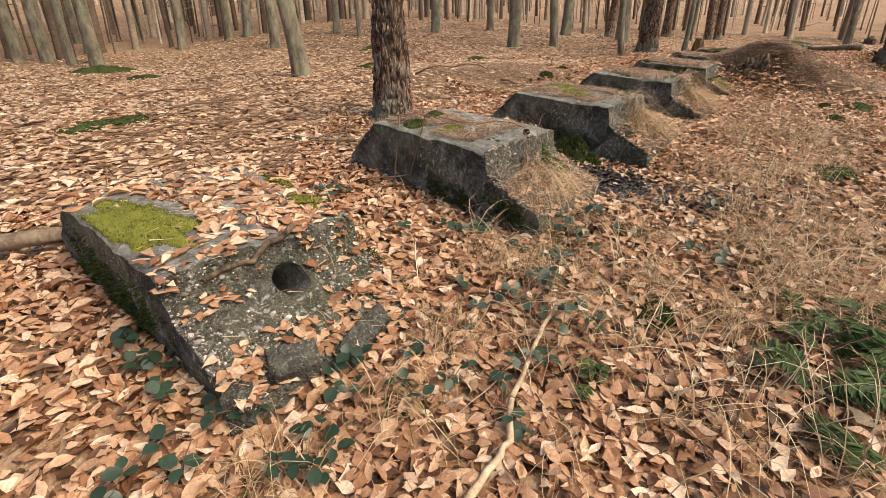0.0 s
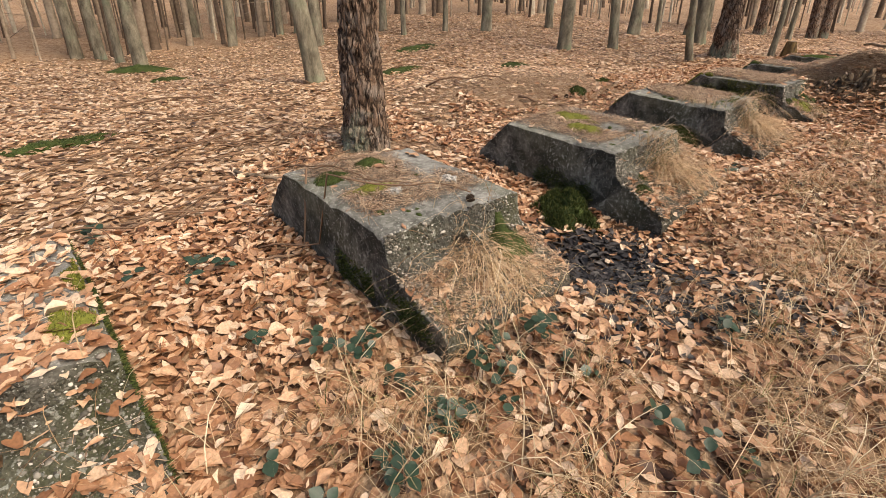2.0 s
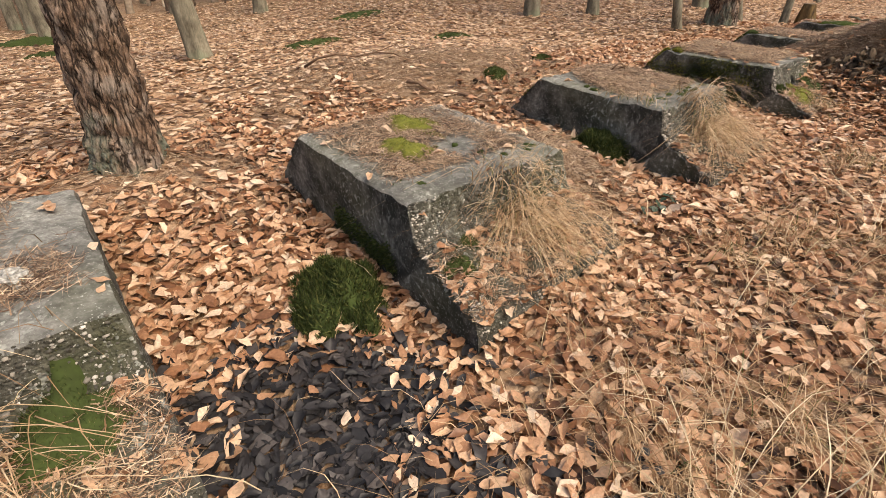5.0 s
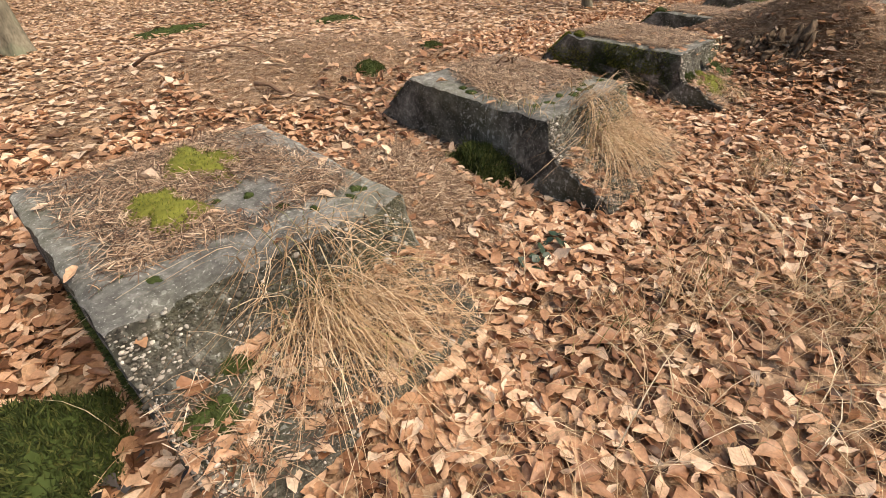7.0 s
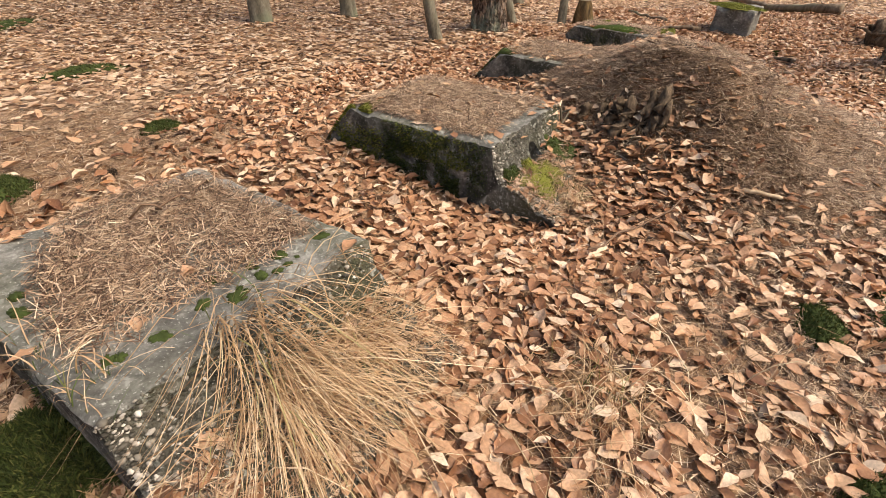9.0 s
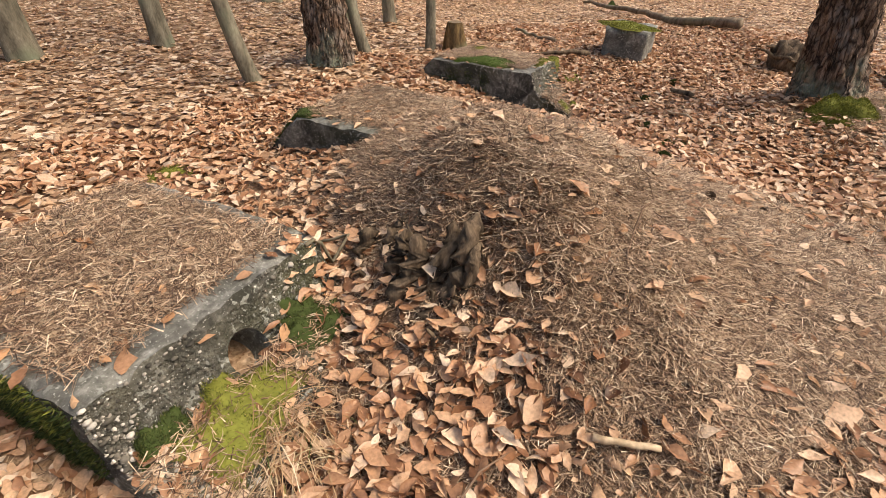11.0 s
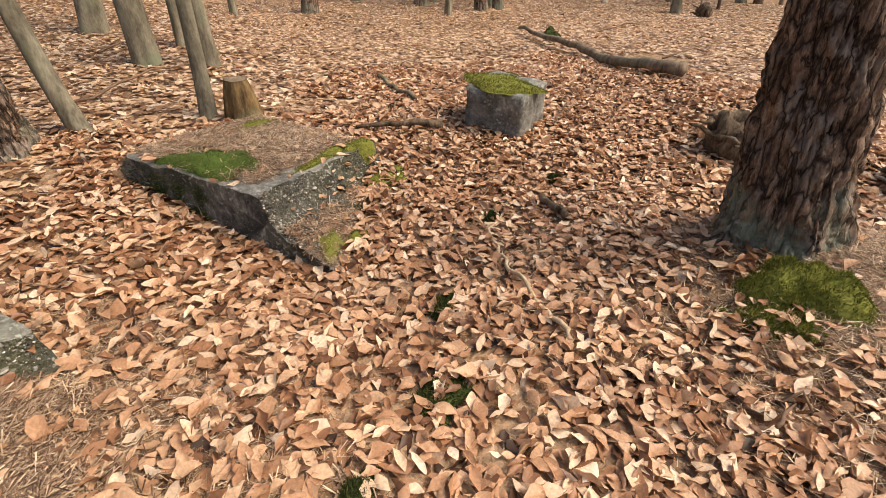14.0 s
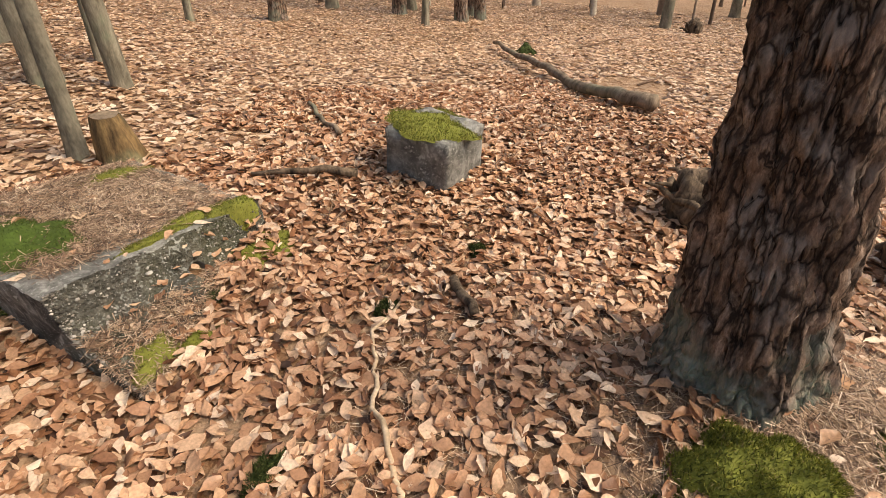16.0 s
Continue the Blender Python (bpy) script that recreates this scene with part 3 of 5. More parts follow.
def bark_plates(v, depth, seed, across=0.05, along=0.2):
    """Press furrows between long plates into a trunk's surface."""
    r = np.random.default_rng(seed)
    rings, sides, _ = v.shape
    ang = np.linspace(0, 2 * np.pi, sides, endpoint=False)
    z = v[:, :, 2]
    mid = v.mean(1, keepdims=True)
    out = v - mid
    out[:, :, 2] = 0
    rad = np.linalg.norm(out, axis=2, keepdims=True)
    n_a = max(8, int(2 * np.pi * rad.mean() / across))
    A = np.repeat(ang[None], rings, 0) / (2 * np.pi) * n_a + 0.45 * lattice(z, ang[None] * 2 + z * 0, 0.2, seed) + 0.25 * lattice(z, ang[None] * 3 + z * 0, 0.06, seed + 1)
    Z = z / along
    d1, d2 = np.full(A.shape, 9.0), np.full(A.shape, 9.0)
    ia, iz = np.floor(A), np.floor(Z)
    for da in (-1, 0, 1):
        for dz in (-1, 0, 1):
            ca, cz = ia + da, iz + dz
            key = np.mod(ca, n_a) * 12.9898 + cz * 78.233 + seed
            h1, h2 = np.sin(key) * 43758.5453, np.sin(key * 1.7 + 2.1) * 24634.6345
            px, pz = ca + (h1 - np.floor(h1)), cz + (h2 - np.floor(h2))
            d = np.hypot(A - px, Z - pz)
            d2 = np.where(d < d1, d1, np.minimum(d2, d))
            d1 = np.minimum(d1, d)
    groove = np.clip((d2 - d1) / 0.32, 0, 1)
    lift = (np.sqrt(groove) - 0.75) * depth + 0.55 * depth * lattice(A * 2.3, Z * 4, 1.0, seed + 3) + 0.3 * depth * lattice(A * 6, Z * 11, 1.0, seed + 4) - 0.12 * depth * d1
    fade = np.clip((z + 0.15) / 0.1, 0.4, 1)
    return v + out / np.maximum(rad, 1e-6) * (lift * fade)[:, :, None]


# ---- trees ----
def boughs(seed, height, r0, count, low, reach, levels=2):
    """Bare limbs with forked twigs, as one mesh."""
    r = np.random.default_rng(seed)
    pieces = []
    for k in range(count):
        z = height * r.uniform(low, 0.97)
        a = r.uniform(0, 6.28)
        d = np.array([math.cos(a), math.sin(a), r.uniform(0.35, 1.1)])
        length = reach * (1.15 - z / height) + 0.4
        p = bent((0, 0, z), d * length + (0, 0, z), 6, 0.06 * length, seed * 50 + k)
        rr = r0 * (1 - 0.72 * z / height) * 0.4
        pieces.append(tube(p, np.linspace(rr, rr * 0.25, 6), 5, 0, k, False))
        for j in range(5 if levels > 1 else 0):
            s = p[r.integers(2, 6)]
            e = s + (d + r.normal(0, 0.7, 3)) * length * 0.3
            pieces.append(tube(bent(s, e, 4, 0.03, seed * 900 + k * 9 + j), (rr * 0.35, rr * 0.25, rr * 0.18, rr * 0.08), 4, 0, j, False))
    return joined(pieces)


def tree(name, r0, height, lean, seed, bark, label, fine=False, limbs=12, low=0.35, flare=0.45, needles=False):
    root = tagged(new(name), label, "tree", "trees of the wood")
    if fine:
        v, f, axis = trunk_mesh(r0, 4.2, flare, 190, 340, lean, seed, 0.012)
        v = bark_plates(v, 0.036, seed, 0.066, 0.36)
        make("trunk", v.reshape(-1, 3), f, bark, root)
        top = trunk_mesh(r0, height, 0, 20, 22, lean, seed, 0.012)
        k = top[0][:, 0, 2] > 3.6
        vv = top[0][k]
        m = np.arange(len(vv) * 20).reshape(len(vv), 20)
        make("upper_trunk", (vv * 1).reshape(-1, 3), np.stack([m[:-1], np.roll(m[:-1], -1, 1), np.roll(m[1:], -1, 1), m[1:]], -1).reshape(-1, 4), bark, root)
    else:
        v, f, axis = trunk_mesh(r0, height, flare, 28, 40, lean, seed, 0.035)
        if name == "pine_tree":
            v = v + 0
        make("trunk", v.reshape(-1, 3), f, bark, root)
    lv, lf = boughs(seed, height, r0, limbs, low, 2.6)
    crown = make("crown", [(x + lean[0] * z, y + lean[1] * z, z) for x, y, z in lv], lf, TWIG, root, "bare thin limbs and twigs")
    if needles:
        r = np.random.default_rng(seed + 5)
        ends = np.array(lv)[r.integers(0, len(lv), 900)]
        ends[:, 0] += lean[0] * ends[:, 2]
        ends[:, 1] += lean[1] * ends[:, 2]
        ends = ends + r.normal(0, 0.12, ends.shape)
        pv, pf = leaf_arrays(ends[:, 0], ends[:, 1], ends[:, 2], r.uniform(0.12, 0.26, 900), 0.9, (FAR_V, FAR_F), seed)
        make("foliage", pv, pf, FERN, root, "green needle clumps high up")
    return root


def stand(ob, x, y, drop=0.0, turn=0.0, lean=(0, 0)):
    ob.matrix_world = pose(x, y, float(ground_z(x, y)) - drop, -math.degrees(math.atan(lean[1])), math.degrees(math.atan(lean[0])), turn)
    return ob


stand(tree("pine_tree", 0.21, 15, (0, 0), 11, PINEBARK, "thick pine trunk with deeply furrowed brown bark", True, 16, 0.6, 0.32, True), 1.58, 5.17, 0.03, 0, (0.02, 0.12))
stand(tree("pine_tree", 0.255, 16, (0, 0), 12, PINEBARK, "large dark pine with lichen at its mossy foot", True, 16, 0.6, 0.6, True), 12.74, 5.92, 0.04, 0, (-0.06, 0.13))
stand(tree("pine_tree", 0.235, 15, (0, 0), 13, PINEBARK, "stout pine trunk with reddish brown scaly bark", True, 16, 0.6, 0.3, True), 9.4, 9.45, 0.03, 0, (0.0, 0.06))

GREY = "smooth grey green beech trunk rising from fallen leaves"
beech_a = tree("beech_tree", 0.15, 14, (0.02, 0.08), 21, BEECHBARK, GREY)
stand(beech_a, -3.0, 14.0)
beech_b = tree("beech_tree", 0.15, 13, (-0.13, 0.06), 22, BEECHBARK, "leaning smooth grey beech trunk among fallen leaves")
stand(beech_b, 1.12, 9.3)
beech_c = tree("beech_tree", 0.15, 12, (0.02, 0.02), 23, BEECHBARK, "slim straight beech trunk with pale grey bark")
stand(beech_c, 6.74, 11.35)
young = tree("young_tree", 0.06, 7, (0.06, 0.12), 24, BEECHBARK, "slender bent young tree with grey bark", False, 9, 0.3, 0.5)
stand(young, 10.8, 9.6)
slant = tree("young_tree", 0.075, 8, (-0.25, 0.03), 25, BEECHBARK, "leaning young beech bending away from the path", False, 9, 0.35, 0.4)
stand(slant, 8.55, 9.3)


def more(ob, x, y, k, turn, tall=1.0):
    copy_thing(ob, pose(x, y, float(ground_z(x, y)) - 0.02, -8, 1, 0) @ pose(0, 0, 0, 0, 0, turn) @ Matrix.Diagonal((k, k, tall, 1)))


more(slant, 9.96, 9.62, 0.9, -15)
for x, y, k, turn, src in ((-4.4, 15.6, 0.9, 40, beech_a), (-5.0, 15.7, 0.95, 120, beech_c), (-1.4, 17.6, 0.95, 200, beech_a), (1.2, 15.3, 1.05, 80, beech_c),
                           (0.6, 18.6, 1.0, 300, beech_a), (0.0, 18.8, 0.8, 10, beech_c), (3.2, 16.4, 0.75, 160, beech_a), (6.05, 15.0, 1.0, 250, beech_c),
                           (-4.6, 20.0, 1.0, 30, beech_c), (-3.0, 20.4, 0.9, 150, beech_a), (-3.7, 14.8, 0.65, 0, beech_c), (-3.3, 15.2, 0.65, 70, beech_a),
                           (8.1, 11.5, 0.75, 45, beech_a), (10.7, 11.75, 0.95, 10, beech_c), (11.3, 11.4, 0.62, 100, beech_a), (11.25, 12.6, 0.6, 190, beech_c),
                           (10.4, 14.2, 1.15, 270, beech_a), (17.1, 19.0, 1.15, 60, beech_c), (18.1, 15.9, 0.6, 200, beech_a), (25.9, 14.2, 0.45, 20, beech_c),
                           (29.5, 13.9, 1.05, 90, beech_a), (3.6, 15.0, 0.5, 10, beech_a), (4.8, 15.0, 0.5, 200, beech_c), (13.0, 16.6, 0.5, 330, beech_a),
                           (8.4, 15.8, 0.8, 100, beech_c), (19.2, 18.2, 0.95, 35, beech_a), (24.5, 13.4, 0.95, 110, beech_c)):
    more(src, x, y, k, turn, 0.9 + 0.2 * k)
pine_copy = tree("pine_tree", 0.2, 15, (0.02, 0.01), 31, PINEBARK, "dark brown pine trunk standing among beeches", False, 14, 0.6, 0.3, True)
stand(pine_copy, 15.0, 17.4)
for x, y, k, turn in ((20.2, 16.3, 0.8, 50), (19.4, 16.1, 0.9, 140), (18.4, 17.6, 1.0, 260), (20.5, 17.0, 1.1, 20), (-6.5, 14.5, 1.1, 90), (2.2, 21.0, 1.0, 10), (18.5, 5.5, 1.1, 70), (16.5, 0.5, 1.0, 200), (7.5, -4.0, 1.0, 15)):
    more(pine_copy, x, y, k, turn)


def woods():
    """The trunks of the wood beyond, with low dead boughs."""
    r = np.random.default_rng(3)
    pieces = []
    spots = []
    while len(spots) < 2100:
        a, d = r.uniform(0, 6.28), 15 * (4.4 ** r.random())
        x, y = 5 + d * math.cos(a), 4 + d * math.sin(a)
        if from_path(np.array([x]), np.array([y]))[0][0] < 13:
            continue
        spots.append((x, y))
    for k, (x, y) in enumerate(spots):
        rad, h = float(r.choice((0.025, 0.035, 0.05, 0.07, 0.1, 0.14))), r.uniform(8, 14)
        z = float(ground_z(x, y))
        l = r.normal(0, 0.03, 2) * h
        pieces.append(tube([(x, y, z - 0.2), (x, y, z + 0.15), (x + l[0] * 0.3, y + l[1] * 0.3, z + h * 0.35), (x + l[0], y + l[1], z + h)], (rad * 1.5, rad, rad * 0.8, rad * 0.15), 6, 0, k, False))
        for j in range(3):
            zz = z + r.uniform(0.4, 5)
            a = r.uniform(0, 6.28)
            e = (x + math.cos(a) * 1.1, y + math.sin(a) * 1.1, zz + r.uniform(-0.2, 0.7))
            pieces.append(tube([(x, y, zz), e], (rad * 0.18, 0.004), 3, 0, j, False))
    v, f = joined(pieces)
    v = [(x + 0.02 * z, y + 0.15 * z, z) for x, y, z in v]
    return tagged(make("far_woods", v, f, FARBARK), "dense bare winter wood of thin grey trunks", "woods", kind="stuff")


woods()


# ---- stumps, block, logs ----
def cut_stump(x, y, rad, h, lean, seed, label):
    root = tagged(stand(new("tree_stump"), x, y), label, "stump")
    v, f, _ = trunk_mesh(rad, h + 0.15, 0.35, 60, 26, lean, seed, 0.004)
    v[:, :, :2] = v[:, 0:1, :2] * 0 + v[:, :, :2]
    ang = np.linspace(0, 2 * np.pi, 60, endpoint=False)
    out = v - v.mean(1, keepdims=True)
    v = v + out * (0.06 * lattice(ang[None] * 4, v[:, :, 2] * 3, 0.5, seed) + 0.04 * lattice(ang[None] * 13, v[:, :, 2], 0.5, seed))[:, :, None]
    r_top = v[-1]
    k = 1 / (1 - 0.72 * np.linspace(0, 1, 26)) ** 0.75
    mid = v.mean(1, keepdims=True)
    v[:, :, :2] = (mid + (v - mid) * k[:, None, None])[:, :, :2]
    make("trunk", v.reshape(-1, 3), f, STUMPWOOD, root)
    top = v[-1]
    c = top.mean(0)
    rings = [top, c + (top - c) * 0.66 + (0, 0, 0.006), c + (top - c) * 0.33 - (0, 0, 0.004)]
    tv = np.concatenate(rings + [c[None]])
    tf = []
    for a in range(2):
        for j in range(60):
            tf.append((a * 60 + j, a * 60 + (j + 1) % 60, (a + 1) * 60 + (j + 1) % 60, (a + 1) * 60 + j))
    tf += [(120 + j, 120 + (j + 1) % 60, 180) for j in range(60)]
    make("cut_face", tv + (0, 0, 0.002), tf, CUTWOOD, root, "dull grey sawn face")
    return root


cut_stump(11.07, 9.4, 0.115, 0.34, (-0.06, 0.03), 41, "short sawn tree stump with weathered flaking wood")


def rotten_stump(x, y, size, h, seed, label):
    """A broken leaning slab of wood with short splinters and crumbled lumps round it."""
    root = tagged(stand(new("rotten_stump"), x, y), label, "stump")
    r = np.random.default_rng(seed)
    def level(px, py):
        return float(ground_z(x + px, y + py) - ground_z(x, y))
    for k, (ax, ay, bx, by, hh, w) in enumerate(((-0.03, -0.07, 0.19, 0.06, h * 1.35, 0.06), (-0.05, 0.0, 0.12, 0.1, h * 1.2, 0.045), (0.03, -0.1, 0.16, -0.03, h * 0.9, 0.035), (-0.1, 0.1, -0.02, 0.14, h * 1.1, 0.06), (-0.06, 0.2, 0.04, 0.24, h * 0.7, 0.06))):
        v, f = tube(bent((ax, ay, level(ax, ay) - 0.1), (bx, by, level(ax, ay) + hh), 16, 0.01, seed * 7 + k), w * np.interp(np.linspace(0, 1, 16), (0, 0.3, 0.7, 0.9, 1), (1.4, 1.1, 0.9, 0.7, 0.15)), 16, 0.2, k)
        v = [(px + (py - ay) * 0.0, ay + (py - ay) * 0.6, pz) for px, py, pz in v]
        make("wood_slab", v, f, ROTWOOD, root)
    for k in range(22):
        a, d = r.uniform(0, 6.28), size * r.uniform(0.3, 1.1)
        px, py = d * math.cos(a), d * math.sin(a)
        b = level(px, py)
        tip = (px + r.normal(0.02, 0.06), py + r.normal(0, 0.06), b + h * r.uniform(0.1, 0.42))
        w = r.uniform(0.008, 0.02)
        make("splinter", *tube(bent((px, py, b - 0.06), tip, 6, 0.008, seed * 30 + k), np.array((1.8, 1.5, 1.2, 1.0, 0.7, 0.15)) * w, 7, 0.28, k), ROTWOOD, root)
    return root


rotten_stump(8.03, 5.58, 0.16, 0.24, 5, "rotten splintered tree stump in a needle mound")
rotten_stump(8.05, 5.92, 0.14, 0.13, 6, "dark crumbling stump remains caught under roots")


def root_plate(x, y, seed, s, label):
    root = tagged(stand(new("uprooted_stump"), x, y), label, "stump")
    r = np.random.default_rng(seed)
    bm = bmesh.new()
    bmesh.ops.create_icosphere(bm, subdivisions=4, radius=1)
    for v in bm.verts:
        n = 1 + 0.28 * noise.noise(v.co * 1.8 + Vector((seed, 0, 0))) + 0.12 * noise.noise(v.co * 5)
        v.co = Vector((v.co.x * 0.3 * s, v.co.y * 0.27 * s, v.co.z * 0.3 * s + 0.16 * s)) * n
    me = bpy.data.meshes.new("root_ball")
    bm.to_mesh(me)
    bm.free()
    me.materials.append(ROTWOOD)
    me.polygons.foreach_set("use_smooth", np.ones(len(me.polygons), bool))
    new("root_ball", me).parent = root
    for k in range(7):
        a = r.uniform(0, 6.28)
        e = (0.55 * s * math.cos(a), 0.5 * s * math.sin(a), r.uniform(0.0, 0.4) * s)
        make("root", *tube(bent((0, 0, 0.15 * s), e, 6, 0.03, seed + k), np.array((0.06, 0.055, 0.045, 0.035, 0.025, 0.01)) * s, 7, 0.1, k), ROTWOOD, root)
    return root


root_plate(13.95, 6.75, 61, 0.68, "dark uprooted tree stump behind the pine")
# This stump shape stands in for a dark concrete block.
root_plate(14.5, 5.65, 62, 0.8, "dark concrete block shaped as a stump, half hidden by the pine")
root_plate(23.6, 12.1, 63, 0.7, "small reddish brown stump far off on leaves")


def rough_box(name, sx, sy, sz, seed, material, chip=0.02):
    bm = bmesh.new()
    bmesh.ops.create_cube(bm, size=1)
    bmesh.ops.subdivide_edges(bm, edges=bm.edges[:], cuts=15, use_grid_fill=True)
    for v in bm.verts:
        c = v.co * 2
        m = sorted((abs(c.x), abs(c.y), abs(c.z)))
        wear = max(0.0, m[1] - 0.86) / 0.14
        v.co = Vector((v.co.x * sx, v.co.y * sy, (v.co.z + 0.5) * sz))
        n = noise.noise_vector(v.co * 6 + Vector((seed, 0, 0)))
        v.co += n * 0.022 + noise.noise_vector(v.co * 17) * 0.011
        v.co.x *= 1 - chip * wear * (1 + noise.noise(v.co * 9))
        v.co.y *= 1 - chip * wear * (1 + noise.noise(v.co * 8))
    me = bpy.data.meshes.new(name)
    bm.to_mesh(me)
    bm.free()
    me.materials.append(material)
    me.polygons.foreach_set("use_smooth", np.ones(len(me.polygons), bool))
    return new(name, me)


BOULDER = rough_box("concrete_cube", 0.5, 0.52, 0.7, 4, CONCRETE, 0.012)
BOULDER.matrix_world = pose(12.94, 8.25, -0.37, 2, -3, 22)
tagged(BOULDER, "square concrete block with a mossy top among leaves", "concrete block")


for k, (u, q, z, sx, sy, sz, a, b, turn) in enumerate(((0.25, -0.37, -0.05, 0.2, 0.12, 0.15, 18, 9, 12), (0.58, -0.41, -0.08, 0.3, 0.1, 0.13, 28, -10, 38), (0.04, -0.42, -0.08, 0.14, 0.1, 0.15, -12, 18, 70))):
    c, e = math.cos(ROW), math.sin(ROW)
    fragment = rough_box("concrete_fragment", sx, sy, sz, 11 + k, AGGREGATE, 0.06)
    fragment.matrix_world = pose(BLOCKS[0][0][0] + u * c - q * e, BLOCKS[0][0][1] + u * e + q * c, z, a, b, turn)
    tagged(fragment, "broken lump of pebbly concrete at the plinth foot", "concrete lump", "broken concrete lumps")


def stick(name, points, r0, r1, material, label, wobble=0.012, seed=0, sides=9, rest=True, category="stick"):
    """A stick through a few ground places, lying on the ground."""
    pts = []
    for a, b in zip(points[:-1], points[1:]):
        pts += list(bent(a, b, 7, wobble, seed + len(pts)))[:-1]
    pts.append(np.array(points[-1], float))
    pts = np.array(pts)
    rad = np.linspace(r0, r1, len(pts))
    if rest:
        pts[:, 2] += surface_z(pts[:, 0], pts[:, 1])[0] + rad * 0.7 + 0.018
    ob = make(name, *tube(pts, rad, sides, 0.07, seed), material)
    return tagged(ob, label, category)


stick("bent_stick", [(1.2, 1.42, 0.06), (0.9, 1.17, 0.05), (0.64, 0.9, 0.03), (0.47, 0.76, 0.02), (0.3, 0.6, 0.0)], 0.009, 0.016, PALEWOOD, "pale bleached bent stick lying on dry leaves", 0.008, 1)
stick("log", [(-0.95, 3.0, 0.05), (-2.6, 2.7, 0.02)], 0.045, 0.055, LOGBARK, "brown broken log lying among leaves", 0.015, 2, category="log")
stick("fallen_branch", [(15.35, 8.1, 0.04), (15.7, 9.1, 0.08), (16.3, 10.4, 0.08), (17.4, 12.6, 0.08)], 0.075, 0.03, LOGBARK, "long grey fallen branch tapering over the leaves", 0.025, 3, 12, category="branch")
stick("stick", [(12.72, 10.05, 0.0), (12.6, 9.15, 0.02)], 0.02, 0.024, LOGBARK, "dark broken stick on the leaf litter", 0.02, 4)
stick("rotten_branch", [(11.75, 8.75, 0.02), (12.35, 8.35, 0.02)], 0.015, 0.035, ROTWOOD, "split rotten branch beside the sunken plinth", 0.015, 5)
stick("curved_twig", [(12.2, 7.3, 0.0), (11.75, 7.05, 0.01), (11.6, 6.75, 0.01), (11.45, 6.4, 0.01), (11.35, 6.1, 0)], 0.008, 0.013, PALEWOOD, "curved tan twig lying on leaves", 0.012, 6)
stick("bark_piece", [(12.3, 7.15, 0.0), (12.2, 6.85, 0.01)], 0.03, 0.025, ROTWOOD, "short dark piece of fallen bark", 0.01, 7, category="bark")
stick("stick", [(0.45, 4.72, 0.03), (0.95, 4.35, 0.03)], 0.02, 0.016, LOGBARK, "short grey stick lying beside the plinth", 0.012, 8)
stick("moss_stick", [(-0.25, 1.75, 0.01), (0.12, 1.98, 0.02)], 0.012, 0.014, ROTWOOD, "dark mossy stick lying on the plinth edge", 0.006, 9)
stick("twig", [(5.95, 3.78, 0.01), (6.0, 3.95, 0.02)], 0.012, 0.011, PALEWOOD, "short pale twig among dry leaves", 0.003, 10)
stick("twig", [(8.1, 4.85, 0.02), (8.25, 4.72, 0.01)], 0.012, 0.01, PALEWOOD, "short pale stick on the mound foot", 0.006, 11)
stick("twig", [(7.72, 6.05, 0.02), (7.95, 6.15, 0.05), (7.8, 6.35, 0.03)], 0.008, 0.006, LOGBARK, "greenish twig lying over the plinth corner", 0.006, 12)
for k, (x, y, a, l, rr) in enumerate(((-2.3, 8.0, 0.3, 2.0, 0.02), (-0.8, 6.4, 0.5, 1.8, 0.012), (-0.2, 5.4, 0.9, 2.1, 0.012), (-0.6, 4.7, 0.7, 1.6, 0.01), (0.1, 4.3, 0.5, 1.5, 0.009), (-1.2, 5.2, 0.2, 1.9, 0.012), (-1.0, 7.2, 0.1, 1.5, 0.015),
                                      (-0.5, 3.6, 0.25, 1.4, 0.008), (0.9, 5.6, -0.4, 1.3, 0.01), (3.6, 6.4, -0.6, 0.9, 0.018), (2.6, 7.4, -0.3, 1.2, 0.014), (5.2, 7.6, -0.5, 1.1, 0.012), (7.0, 4.9, 0.1, 0.9, 0.007), (13.5, 9.6, 0.6, 1.3, 0.012), (12.9, 6.6, 2.1, 0.7, 0.009),
                                      (11.9, 8.0, 0.4, 0.8, 0.008), (16.5, 8.9, 0.2, 2.4, 0.015), (9.8, 10.4, 0.7, 1.6, 0.014), (13.6, 11.4, -0.3, 2.4, 0.016), (10.3, 12.2, 1.0, 1.4, 0.014), (6.1, 9.0, 0.3, 1.3, 0.013), (0.2, 9.0, -0.2, 1.9, 0.018), (18.9, 11.8, 0.1, 2.2, 0.02))):
    e = (x + l * math.cos(a), y + l * math.sin(a), 0.01)
    tagged(stick("fallen_twig", [(x, y, 0.02), e], rr, rr * 0.5, TWIG, "thin brown twig lying on the leaf litter", 0.035, 70 + k, 6), group="twigs on the ground", category="twig")

